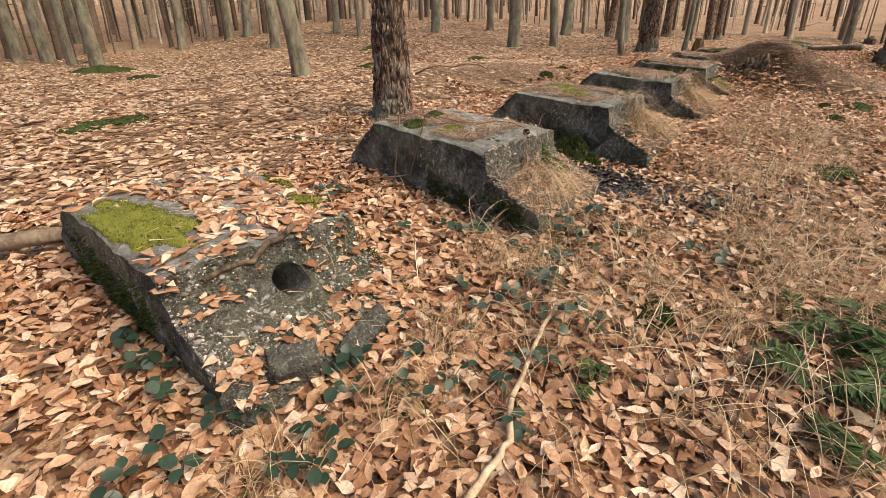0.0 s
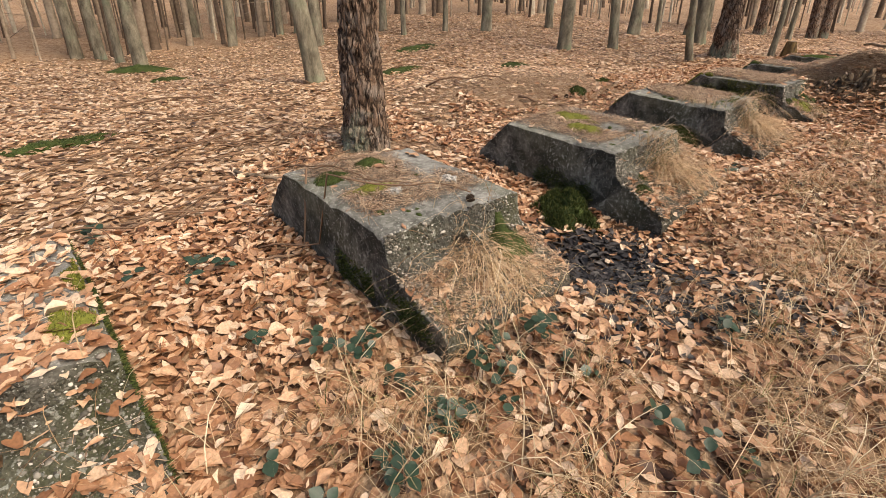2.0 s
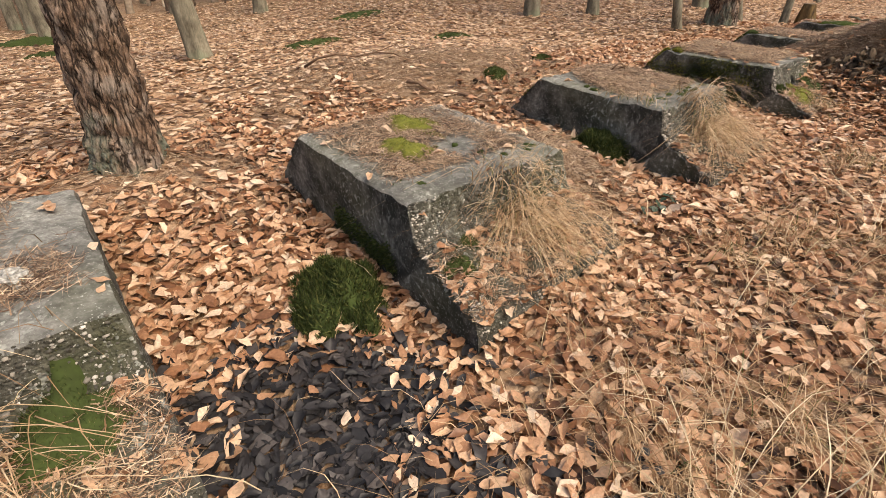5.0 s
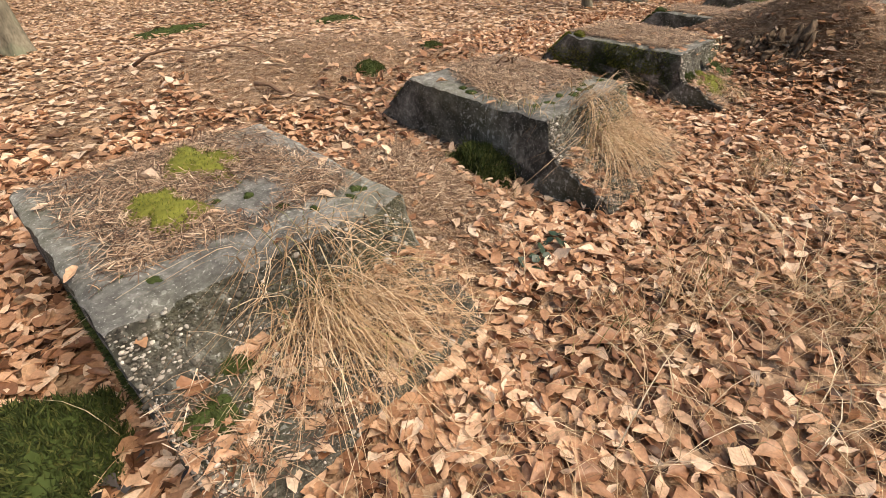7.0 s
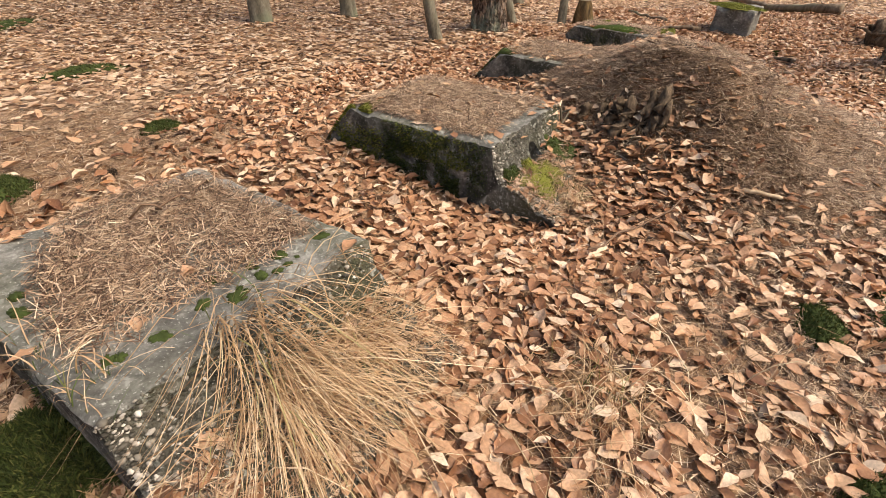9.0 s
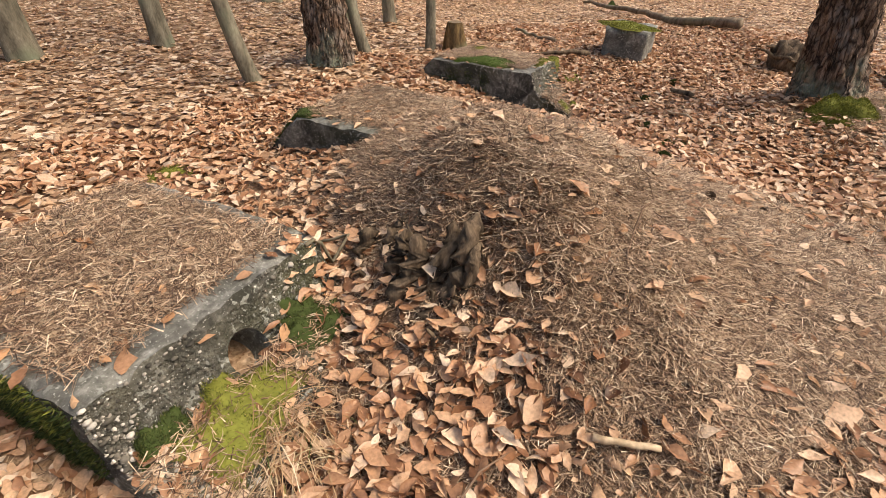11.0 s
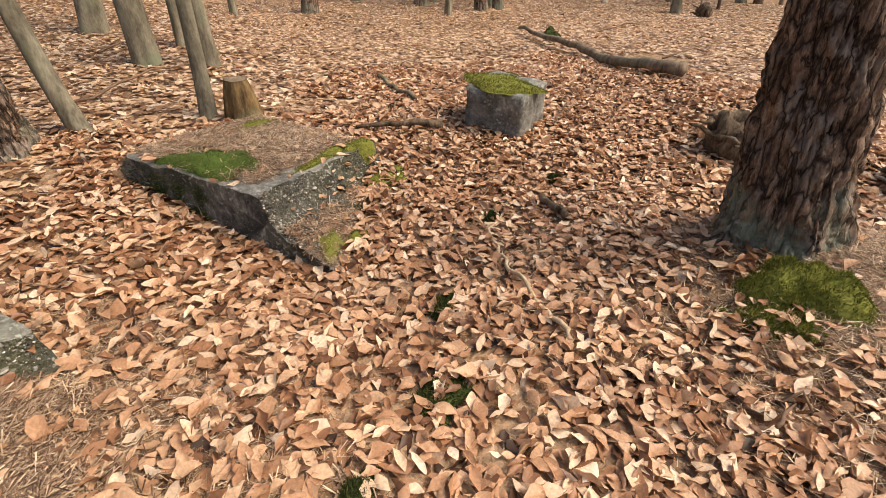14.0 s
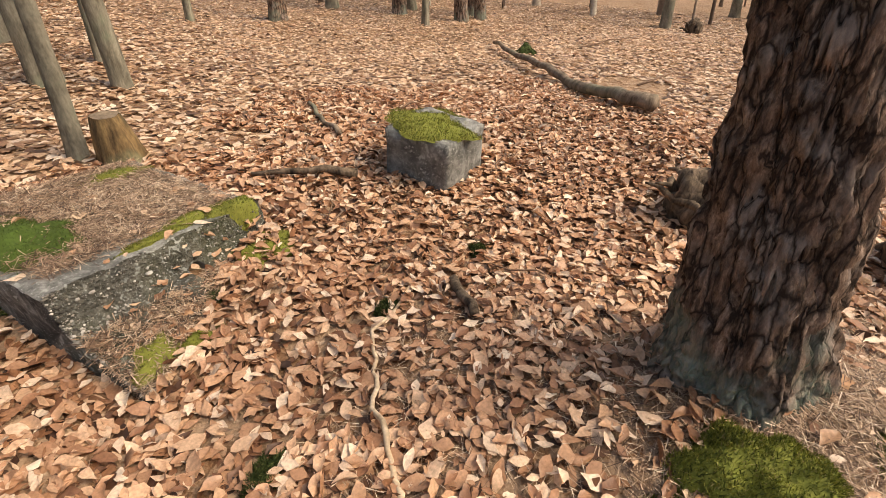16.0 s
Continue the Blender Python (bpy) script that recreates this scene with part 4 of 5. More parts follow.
tw = np.random.default_rng(77)
for k in range(46):
    x, y = (tw.uniform(-1.6, 1.3), tw.uniform(3.0, 6.8)) if k < 30 else (tw.uniform(2, 14), tw.uniform(4.5, 10))
    a, l = tw.normal(0.7, 0.6), tw.uniform(0.5, 1.5) if k < 30 else tw.uniform(0.25, 0.8)
    mid = (x + l * 0.5 * math.cos(a), y + l * 0.5 * math.sin(a), tw.uniform(0.03, 0.15))
    e = (x + l * math.cos(a + 0.15), y + l * math.sin(a + 0.15), 0.02)
    rr = tw.uniform(0.004, 0.009)
    tagged(stick("fallen_twig", [(x, y, 0.02), mid, e], rr, rr * 0.5, TWIG, "thin brown twig lying on the leaf litter", 0.02, 170 + k, 5), group="twigs on the ground", category="twig")


# ---- moss ----
def moss(x, y, sx, sy, h, turn, material, seed, label, fuzz=900, blade=0.016, level=None, plinth_no=None):
    """A cushion with a frayed outline and a pile of short shoots."""
    level = level or (lambda a, b: surface_z(a, b)[0])
    r = np.random.default_rng(seed)
    c, s = math.cos(turn), math.sin(turn)
    rings, sides = 9, 36
    ang = np.linspace(0, 2 * np.pi, sides, endpoint=False)
    edge = 1 + 0.36 * lattice(np.cos(ang) * 2 + seed, np.sin(ang) * 2, 0.8, seed) + 0.2 * lattice(np.cos(ang) * 5, np.sin(ang) * 5 + seed, 0.7, seed)
    t = np.linspace(0, 1, rings)
    u, v = t[:, None] * edge * np.cos(ang) * sx, t[:, None] * edge * np.sin(ang) * sy
    def keep_on(ax, ay):
        if plinth_no is None:
            return ax, ay
        bu, bq = block_frame(ax, ay, plinth_no)
        return on_block(plinth_no, np.clip(bu, 0.012, BLOCKS[plinth_no][2] - 0.012), np.clip(bq, -0.45, 1.31))
    wx, wy = keep_on(x + u * c - v * s, y + u * s + v * c)
    dome = (1 - t[:, None] ** 2.4) * h * (1 + 0.45 * lattice(wx, wy, 0.07, seed)) - 0.012 * (t[:, None] > 0.95)
    z = level(wx, wy) + dome
    i = np.arange(rings * sides).reshape(rings, sides)
    f = np.stack([i[:-1], np.roll(i[:-1], -1, 1), np.roll(i[1:], -1, 1), i[1:]], -1).reshape(-1, 4)[:, ::-1]
    ob = make("moss", np.stack([wx, wy, z], -1).reshape(-1, 3), f[:, ::-1], material)
    n = fuzz * 3
    tt, aa = np.sqrt(r.random(n)), r.uniform(0, 2 * np.pi, n)
    ee = np.interp(aa, ang, edge, period=2 * np.pi)
    u, v = tt * ee * np.cos(aa) * sx * 1.04, tt * ee * np.sin(aa) * sy * 1.04
    px, py = keep_on(x + u * c - v * s, y + u * s + v * c)
    pz = level(px, py) + np.clip(1 - tt ** 2.4, 0, 1) * h * (1 + 0.45 * lattice(px, py, 0.07, seed)) - 0.004
    d = r.normal(0, 0.55, (n, 3)) + (0, 0, 1.0)
    d *= (blade * r.uniform(0.5, 1.4, n) / np.linalg.norm(d, axis=1))[:, None]
    w = np.cross(d, r.normal(0, 1, (n, 3)))
    w *= (blade * 0.12 / np.maximum(np.linalg.norm(w, axis=1), 1e-9))[:, None]
    p = np.stack([px, py, pz], -1)
    vv = np.stack([p - w, p + w, p + d], 1).reshape(-1, 3)
    make("moss_fuzz", vv, np.arange(n * 3).reshape(-1, 3), material, ob)["kind"] = "stuff"
    return tagged(ob, label, "moss", "moss cushions")


BRIGHT, DARKM = "bright yellow green moss cushion", "dark green moss cushion on the leaf litter"
def on_block(i, u, q):
    (bx, by), *_ = BLOCKS[i]
    return bx + u * math.cos(ROW) - q * math.sin(ROW), by + u * math.sin(ROW) + q * math.cos(ROW)


for i, u, q, sx, sy, h, m, lab in ((0, 0.17, 0.55, 0.17, 0.4, 0.03, MOSS, "thick bright green moss on the concrete plinth"), (0, 0.85, 0.25, 0.08, 0.12, 0.02, MOSS, "green moss patch on the plinth edge"),
                                   (0, 0.93, 0.6, 0.06, 0.14, 0.02, MOSS, "green moss patch on the plinth edge"),
                                   (1, 0.18, 0.78, 0.09, 0.08, 0.018, MOSSDARK, "olive moss patch on the plinth top"), (1, 0.3, 0.5, 0.13, 0.07, 0.015, MOSS, "yellow green moss patch on the plinth top"),
                                   (1, 0.5, 0.85, 0.1, 0.07, 0.02, MOSSDARK, "brown green moss patch on the plinth top"), (1, 0.75, -0.16, 0.14, 0.12, 0.02, MOSSDARK, "brown dried moss on the stepped front"),
                                   (2, 0.35, 0.5, 0.1, 0.15, 0.025, MOSS, "yellow green moss patch on the plinth top"), (2, 0.62, 0.8, 0.12, 0.22, 0.02, MOSS, "yellow green moss strip on the plinth top"),
                                   (2, 0.12, -0.22, 0.07, 0.05, 0.012, MOSSDARK, "small dark moss patch on rough concrete"), (2, 0.22, -0.14, 0.05, 0.05, 0.012, MOSSDARK, "small dark moss patch on rough concrete"),
                                   (3, 0.3, 1.15, 0.35, 0.1, 0.02, MOSS, "thin green moss along the plinth edge"), (4, 0.05, 1.15, 0.1, 0.14, 0.03, MOSS, "green moss on the plinth corner"),
                                   (4, 0.3, -0.22, 0.2, 0.16, 0.03, MOSS, "bright green moss below the plinth hole"), (4, 0.8, -0.2, 0.14, 0.1, 0.03, MOSSDARK, "dark green moss on the stepped front"),
                                   (4, 0.1, 0.95, 0.12, 0.06, 0.02, MOSS, "green moss on the plinth edge"), (5, 0.12, 1.1, 0.14, 0.2, 0.03, MOSSDARK, "dark moss on the buried plinth"),
                                   (6, 0.22, 0.52, 0.19, 0.32, 0.045, DEEPMOSS, "deep green moss on the sunken plinth"), (6, 0.8, 0.1, 0.25, 0.05, 0.025, MOSS, "green moss along the plinth ridge"),
                                   (6, 0.55, 0.06, 0.2, 0.035, 0.012, MOSS, "thin green moss on the plinth ridge"), (6, 0.9, -0.2, 0.2, 0.1, 0.03, MOSS, "bright green moss on the plinth ledge"), (6, 0.17, -0.35, 0.17, 0.1, 0.03, MOSS, "olive moss on the low plinth corner"), (6, 0.55, -0.25, 0.05, 0.04, 0.03, MOSSDARK, "small green moss tuft on needles"),
                                   (6, 0.9, 0.9, 0.2, 0.12, 0.03, MOSS, "green moss at the plinth back"), (6, 0.3, 0.45, 0.1, 0.07, 0.025, MOSSDARK, "dark moss tuft among needles"), (6, 1.0, 0.05, 0.16, 0.09, 0.03, MOSS, "bright moss on the plinth ridge"),
                                   (6, 1.02, -0.22, 0.14, 0.14, 0.035, MOSS, "bright moss on the plinth ledge"), (6, 0.3, -0.4, 0.14, 0.06, 0.035, MOSS, "olive moss at the plinth toe"), (4, 0.12, -0.1, 0.1, 0.06, 0.02, MOSSDARK, "dark moss under the plinth edge"), (4, 0.72, -0.14, 0.13, 0.1, 0.03, MOSSDARK, "deep green moss beside the plinth hole")):
    x, y = on_block(i, u, q)
    moss(x, y, sx * (1.25 if i in (1, 2) else 1), sy, h * 2 if i in (1, 2) else h, ROW, m, int(i * 100 + u * 50 + q * 13 + 30), lab, 1300 if sx * sy > 0.03 else 600, 0.014, None, i)
for k, (x, y, sx, sy, h, m, lab) in enumerate(((2.93, 3.6, 0.22, 0.24, 0.16, MOSSDARK, "dark green moss hummock beside the plinth"), (4.86, 4.86, 0.12, 0.2, 0.12, MOSSDARK, "dark green moss against the plinth side"),
                                   (12.32, 5.66, 0.19, 0.25, 0.1, MOSS, "bright green moss cushion at the pine's foot"), (12.08, 5.62, 0.13, 0.16, 0.03, MOSS, "olive moss cushion at the pine's foot"), (12.75, 5.35, 0.2, 0.12, 0.05, MOSS, BRIGHT),
                                   (13.2, 5.3, 0.2, 0.16, 0.06, MOSS, BRIGHT), (11.1, 6.65, 0.1, 0.06, 0.05, MOSSDARK, DARKM), (10.75, 6.2, 0.13, 0.09, 0.025, MOSSDARK, DARKM), (10.3, 6.0, 0.12, 0.05, 0.04, MOSSDARK, DARKM),
                                   (-1.3, 5.9, 0.4, 0.16, 0.05, MOSSDARK, DARKM), (-2.7, 12.9, 0.6, 0.35, 0.12, MOSSDARK, "green moss at the beech foot"), (-1.7, 11.2, 0.4, 0.25, 0.06, MOSSDARK, DARKM),
                                   (2.6, 9.8, 0.45, 0.25, 0.06, MOSSDARK, "mossy patch of forest floor"), (3.4, 12.4, 0.7, 0.35, 0.04, MOSSDARK, "mossy patch of forest floor"), (4.7, 9.3, 0.35, 0.2, 0.05, MOSSDARK, DARKM),
                                   (4.55, 6.55, 0.13, 0.1, 0.07, MOSSDARK, DARKM), (5.3, 7.2, 0.14, 0.1, 0.04, MOSSDARK, DARKM), (7.6, 4.1, 0.16, 0.1, 0.05, MOSSDARK, DARKM), (6.9, 3.55, 0.2, 0.13, 0.06, MOSSDARK, DARKM),
                                   (4.9, 2.35, 0.3, 0.2, 0.06, MOSSDARK, DARKM), (12.6, 7.3, 0.06, 0.06, 0.03, MOSSDARK, DARKM), (11.9, 7.2, 0.07, 0.05, 0.04, MOSSDARK, DARKM), (7.45, 7.75, 0.22, 0.1, 0.03, MOSS, BRIGHT),
                                   (8.0, 3.9, 0.34, 0.2, 0.06, MOSSDARK, "low green moss bank beside the path"), (1.75, 1.3, 0.14, 0.08, 0.03, MOSSDARK, DARKM), (17.6, 11.9, 0.25, 0.2, 0.15, MOSSDARK, DARKM), (3.9, 4.5, 0.12, 0.2, 0.05, MOSSDARK, DARKM))):
    moss(x, y, sx, sy, h, 0.5, m, 300 + k, lab, 2600 if sx * sy > 0.02 and k < 8 else 900, 0.034 if k < 2 else 0.02, ground_z)
moss(12.94, 8.25, 0.31, 0.31, 0.03, 0.38, MOSS, 420, "green moss cap on the concrete cube", 2600, 0.018, lambda a, b: 0.32 + 0.05 * (12.94 - a) + 0 * a)


spots = np.random.default_rng(64)
for i, count in ((3, 26), (2, 9), (1, 6)):
    for k in range(count):
        u = spots.uniform(0.06, BLOCKS[i][2] - 0.06)
        q = spots.choice((spots.normal(0.16, 0.05), spots.uniform(0.1, 0.95)), p=(0.65, 0.35))
        x, y = on_block(i, u, float(np.clip(q, 0.04, 1.0)))
        w = spots.uniform(0.012, 0.034)
        moss(x, y, w, w * spots.uniform(0.6, 1.2), 0.008, spots.uniform(0, 3), MOSSDARK, 4000 + 100 * i + k, "small dark moss spot on the plinth top", 70, 0.008, None, i)


def face_moss(i, q0, q1, z0, z1, n, seed, material, label, far=False):
    """Moss growing on the end face of a plinth."""
    r = np.random.default_rng(seed)
    q, z = r.uniform(q0, q1, n), r.uniform(z0, z1, n)
    edge = np.clip((z1 - z) / (z1 - z0) * 1.5, 0, 1) * np.clip((q - q0) / 0.08, 0, 1) * np.clip((q1 - q) / 0.08, 0, 1)
    keep = (r.random(n) < edge * np.clip(0.65 + 0.9 * lattice(q, z, 0.08, seed), 0, 1)) & (z < block_top(0 * q, q, i) - 0.005)
    q, z = q[keep], z[keep]
    n = len(q)
    p = np.stack([r.normal(BLOCKS[i][2] if far else 0.0, 0.004, n), q, z], -1)
    d = r.normal(0, 0.55, (n, 3)) + (1.0 if far else -1.0, 0, 0.15)
    d *= (r.uniform(0.01, 0.026, n) / np.linalg.norm(d, axis=1))[:, None]
    w = np.cross(d, r.normal(0, 1, (n, 3)))
    w *= (0.0036 / np.maximum(np.linalg.norm(w, axis=1), 1e-9))[:, None]
    ob = make("moss", np.stack([p - w, p + w, p + d], 1).reshape(-1, 3), np.arange(n * 3).reshape(-1, 3), material)
    (bx, by), *_ = BLOCKS[i]
    ob.matrix_world = pose(bx, by, 0, 0, 0, math.degrees(ROW))
    return tagged(ob, label, "moss", "moss cushions", "stuff")


face_moss(4, 0.0, 0.8, -0.08, 0.32, 22000, 1, MOSSDARK, "dark green moss hanging on the plinth side")
face_moss(4, 0.1, 0.7, 0.1, 0.34, 5000, 11, MOSS, "olive moss on the upper plinth side")
face_moss(0, -0.4, 1.2, -0.1, 0.36, 20000, 12, MOSSDARK, "dark moss on the sunken plinth end", True)
face_moss(4, 0.75, 1.3, 0.0, 0.26, 6000, 2, MOSS, "yellow green moss on the plinth side")
face_moss(1, -0.4, 0.5, -0.05, 0.14, 9000, 3, MOSSDARK, "dark moss along the plinth foot")
face_moss(2, 0.1, 0.7, -0.08, 0.12, 6000, 4, MOSSDARK, "dark moss along the plinth foot")
face_moss(0, 0.0, 1.1, -0.05, 0.3, 10000, 5, MOSSDARK, "dark moss on the plinth side")
face_moss(3, 0.1, 0.7, -0.08, 0.1, 5000, 6, MOSSDARK, "dark moss along the plinth foot")
face_moss(6, 0.4, 1.2, -0.1, 0.16, 7000, 7, MOSSDARK, "dark moss on the sunken plinth side")


# ---- grass ----
def blades(px, py, pz, length, dirs, droop, width, seed, material, name, parent=None, seg=5):
    """Curved grass blades as narrow ribbons."""
    r = np.random.default_rng(seed)
    n = len(px)
    t = np.linspace(0, 1, seg + 1)
    rise = 1 - droop[:, None] * t
    horiz = t[None] * (0.35 + 0.65 * t[None]) * length[:, None]
    vert = (t[None] * (1.15 - droop[:, None] * t[None] ** 1.3)) * length[:, None]
    swerve = r.normal(0, 0.45, n)[:, None] * t[None] ** 1.5
    ca, sa = np.cos(dirs[:, None] + swerve), np.sin(dirs[:, None] + swerve)
    horiz = horiz * r.uniform(0.75, 1.2, n)[:, None]
    cx, cy, cz = px[:, None] + horiz * ca * droop[:, None], py[:, None] + horiz * sa * droop[:, None], pz[:, None] + vert
    w = width[:, None] * (1 - t[None] ** 2 * 0.9) / 2
    tw = dirs + r.normal(0, 0.6, n)
    ox, oy = -np.sin(tw)[:, None] * w, np.cos(tw)[:, None] * w
    v = np.stack([np.stack([cx - ox, cy - oy, cz], -1), np.stack([cx + ox, cy + oy, cz], -1)], 2).reshape(n, -1, 3)
    base = (np.arange(n) * 2 * (seg + 1))[:, None, None]
    k = np.arange(seg)[:, None] * 2
    f = (base + (k + np.array([[0, 1, 3, 2]]))[None]).reshape(-1, 4)
    return make(name, v.reshape(-1, 3), f, material, parent)


def grass_tuft(x, y, n, length, spread, toward, fan, seed, label, droop=(0.8, 1.7), green=0.0):
    r = np.random.default_rng(seed)
    px, py = r.normal(0, spread, n), r.normal(0, spread, n)
    base = float(surface_z(x, y)[0])
    pz = surface_z(x + px, y + py)[0] - 0.01 - base
    root = new("grass_tuft")
    root.matrix_world = pose(x, y, base)
    d = toward + r.normal(0, fan * 1.15, n)
    blades(px, py, pz, length * r.uniform(0.3, 1.2, n), d, r.uniform(*droop, n), r.uniform(0.0022, 0.0052, n), seed, STRAW, "dry_grass", root)["kind"] = "stuff"
    if green:
        m = int(n * green)
        blades(px[:m], py[:m], pz[:m], length * r.uniform(0.4, 0.9, m), toward + r.normal(0, 1.6, m), r.uniform(0.2, 0.9, m), r.uniform(0.002, 0.0035, m), seed + 1, GREENBLADE, "green_grass", root)["kind"] = "stuff"
    return tagged(root, label, "grass", "dry grass tufts")


FRONT = ROW - math.pi / 2
DRY = "dry straw coloured grass tuft hanging over the plinth"
x, y = on_block(1, 0.5, -0.16)
grass_tuft(x, y, 240, 0.27, 0.1, FRONT - 0.4, 0.7, 1, DRY, (1.15, 1.7))
x, y = on_block(1, 0.6, -0.3)
grass_tuft(x, y, 200, 0.22, 0.11, FRONT, 1.2, 2, DRY, (1.1, 1.7))
x, y = on_block(2, 0.55, -0.12)
grass_tuft(x, y, 460, 0.36, 0.1, FRONT, 0.75, 3, DRY, (0.9, 1.7), 0.12)
x, y = on_block(2, 0.75, -0.2)
grass_tuft(x, y, 240, 0.3, 0.13, FRONT + 0.3, 0.9, 4, DRY, (0.9, 1.7))
x, y = on_block(3, 0.42, -0.1)
grass_tuft(x, y, 460, 0.38, 0.09, FRONT, 0.6, 5, DRY, (1.15, 1.9), 0.05)
x, y = on_block(3, 0.7, -0.15)
grass_tuft(x, y, 260, 0.33, 0.12, FRONT + 0.3, 0.9, 6, DRY, (1.0, 1.8))
x, y = on_block(4, 0.35, -0.4)
grass_tuft(x, y, 260, 0.2, 0.09, FRONT, 1.2, 7, "sparse dry grass on the mossy ledge", (0.9, 1.6), 0.2)
x, y = on_block(1, 0.1, -0.5)
grass_tuft(x, y, 120, 0.24, 0.08, FRONT, 1.6, 8, "thin dry grass at the plinth foot", (0.4, 1.4), 0.2)
for k, (x, y) in enumerate(((1.6, 1.9), (1.95, 1.55), (2.3, 2.0), (2.9, 1.7), (3.3, 2.1), (2.5, 1.2), (3.9, 2.5), (4.4, 2.6), (1.2, 2.0), (4.9, 3.5), (5.3, 3.55), (6.5, 4.3), (2.1, 1.1), (5.8, 3.2), (3.6, 1.6), (0.35, 1.15), (-0.1, 1.05), (0.7, 1.5))):
    grass_tuft(x, y, 130, 0.3, 0.09, 0.0, 3.0, 20 + k, "loose dry grass tuft among fallen leaves", (0.5, 1.6), 0.15)


for k, (x, y) in enumerate(((2.95, 3.62), (4.85, 4.88), (5.0, 4.7))):
    grass_tuft(x, y, 60, 0.16, 0.1, 0.0, 3.0, 60 + k, "short green and dry grass on the moss hummock", (0.3, 1.2), 1.0)


PALESTRAW = island_mat("pale_straw", [(0.0, (0.36, 0.27, 0.15)), (0.6, (0.6, 0.5, 0.33)), (1.0, (0.74, 0.66, 0.48))], 0.55, 80, 0.15)


def grass_scatter():
    r = np.random.default_rng(55)
    n = 150000
    x, y = r.uniform(-0.5, 7.5, n), r.uniform(-0.6, 4.4, n)
    keep = r.random(n) < grassy(x, y) * 0.36 * np.clip(0.35 + 1.3 * lattice(x, y, 0.35, 33), 0.05, 1)
    x, y = x[keep], y[keep]
    z, which = surface_z(x, y)
    n = len(x)
    ob = blades(x, y, z - 0.01, r.uniform(0.12, 0.42, n), r.uniform(0, 6.28, n), r.uniform(0.85, 1.2, n), r.uniform(0.0018, 0.0034, n), 56, STRAW, "dry_grass", None, 4)
    tagged(ob, "sparse dry yellow grass lying over leaves", "grass", kind="stuff")
    n = 30000
    x, y = r.uniform(-0.5, 7.5, n), r.uniform(-0.6, 4.4, n)
    keep = r.random(n) < grassy(x, y) * 0.2 * (lattice(x, y, 0.3, 37) > 0.0)
    x, y = x[keep], y[keep]
    n = len(x)
    ob = blades(x, y, surface_z(x, y)[0], r.uniform(0.3, 0.62, n), r.uniform(0, 6.28, n), r.uniform(0.8, 1.12, n), r.uniform(0.003, 0.0052, n), 57, PALESTRAW, "dry_straw", None, 5)
    return tagged(ob, "long pale straws bent over the litter", "grass", kind="stuff")


grass_scatter()


# ---- brambles and ferns ----
def bramble(x, y, seed, stems, reach, label):
    root = tagged(stand(new("bramble"), x, y), label, "bramble", "bramble plants")
    r = np.random.default_rng(seed)
    for k in range(stems):
        a, l = r.uniform(0, 6.28), reach * r.uniform(0.6, 1.1)
        e = (l * math.cos(a), l * math.sin(a), r.uniform(0.02, 0.1))
        p = bent((0, 0, -0.02), e, 8, 0.012, seed * 20 + k, 0.1 * l / 0.4)
        stem = make("stem", *tube(p, np.linspace(0.003, 0.0014, 8), 5, 0, k), TWIG, root)
        for j in (3, 5, 7):
            if r.random() < 0.4:
                continue
            q = np.repeat(p[j][None], 3, 0) + r.normal(0, 0.006, (3, 3))
            base = r.uniform(0, 6.28)
            ang = base + np.array((0, 1.9, -1.9))
            s = r.uniform(0.04, 0.065, 3)
            q[:, 0] += np.cos(ang) * s * 0.6
            q[:, 1] += np.sin(ang) * s * 0.6
            q[:, 2] += 0.012
            v = LEAF_V * 1.0
            v[:, 1] *= 1.35
            v[:, 2] *= 0.06
            m = spin(ang, r.normal(0.1, 0.3, 3), r.normal(0, 0.3, 3))
            pv = np.einsum("nij,nvj->nvi", m, v[None] * s[:, None, None]) + q[:, None]
            for one in pv:
                make("leaf", one, LEAF_F, BRAMBLE, stem, "dark green leaf")
    return root


for k, (x, y, n, l) in enumerate(((0.35, 1.35, 5, 0.3), (0.75, 1.2, 4, 0.3), (-0.35, 1.35, 4, 0.3), (0.1, 0.95, 4, 0.3), (-0.65, 1.75, 4, 0.3), (1.0, 1.75, 4, 0.32), (0.85, 2.3, 3, 0.28), (1.35, 1.55, 4, 0.3), (0.3, 3.2, 4, 0.35), (-0.1, 3.5, 3, 0.3),
                                 (1.75, 2.0, 4, 0.3), (1.15, 2.35, 3, 0.25), (2.1, 2.15, 4, 0.25), (1.5, 2.05, 3, 0.22), (2.4, 1.6, 3, 0.3), (3.1, 2.2, 3, 0.25), (4.8, 4.0, 2, 0.2), (1.9, 2.45, 2, 0.2))):
    bramble(x, y, 500 + k, n, l, "low bramble with dark green leaves among litter")


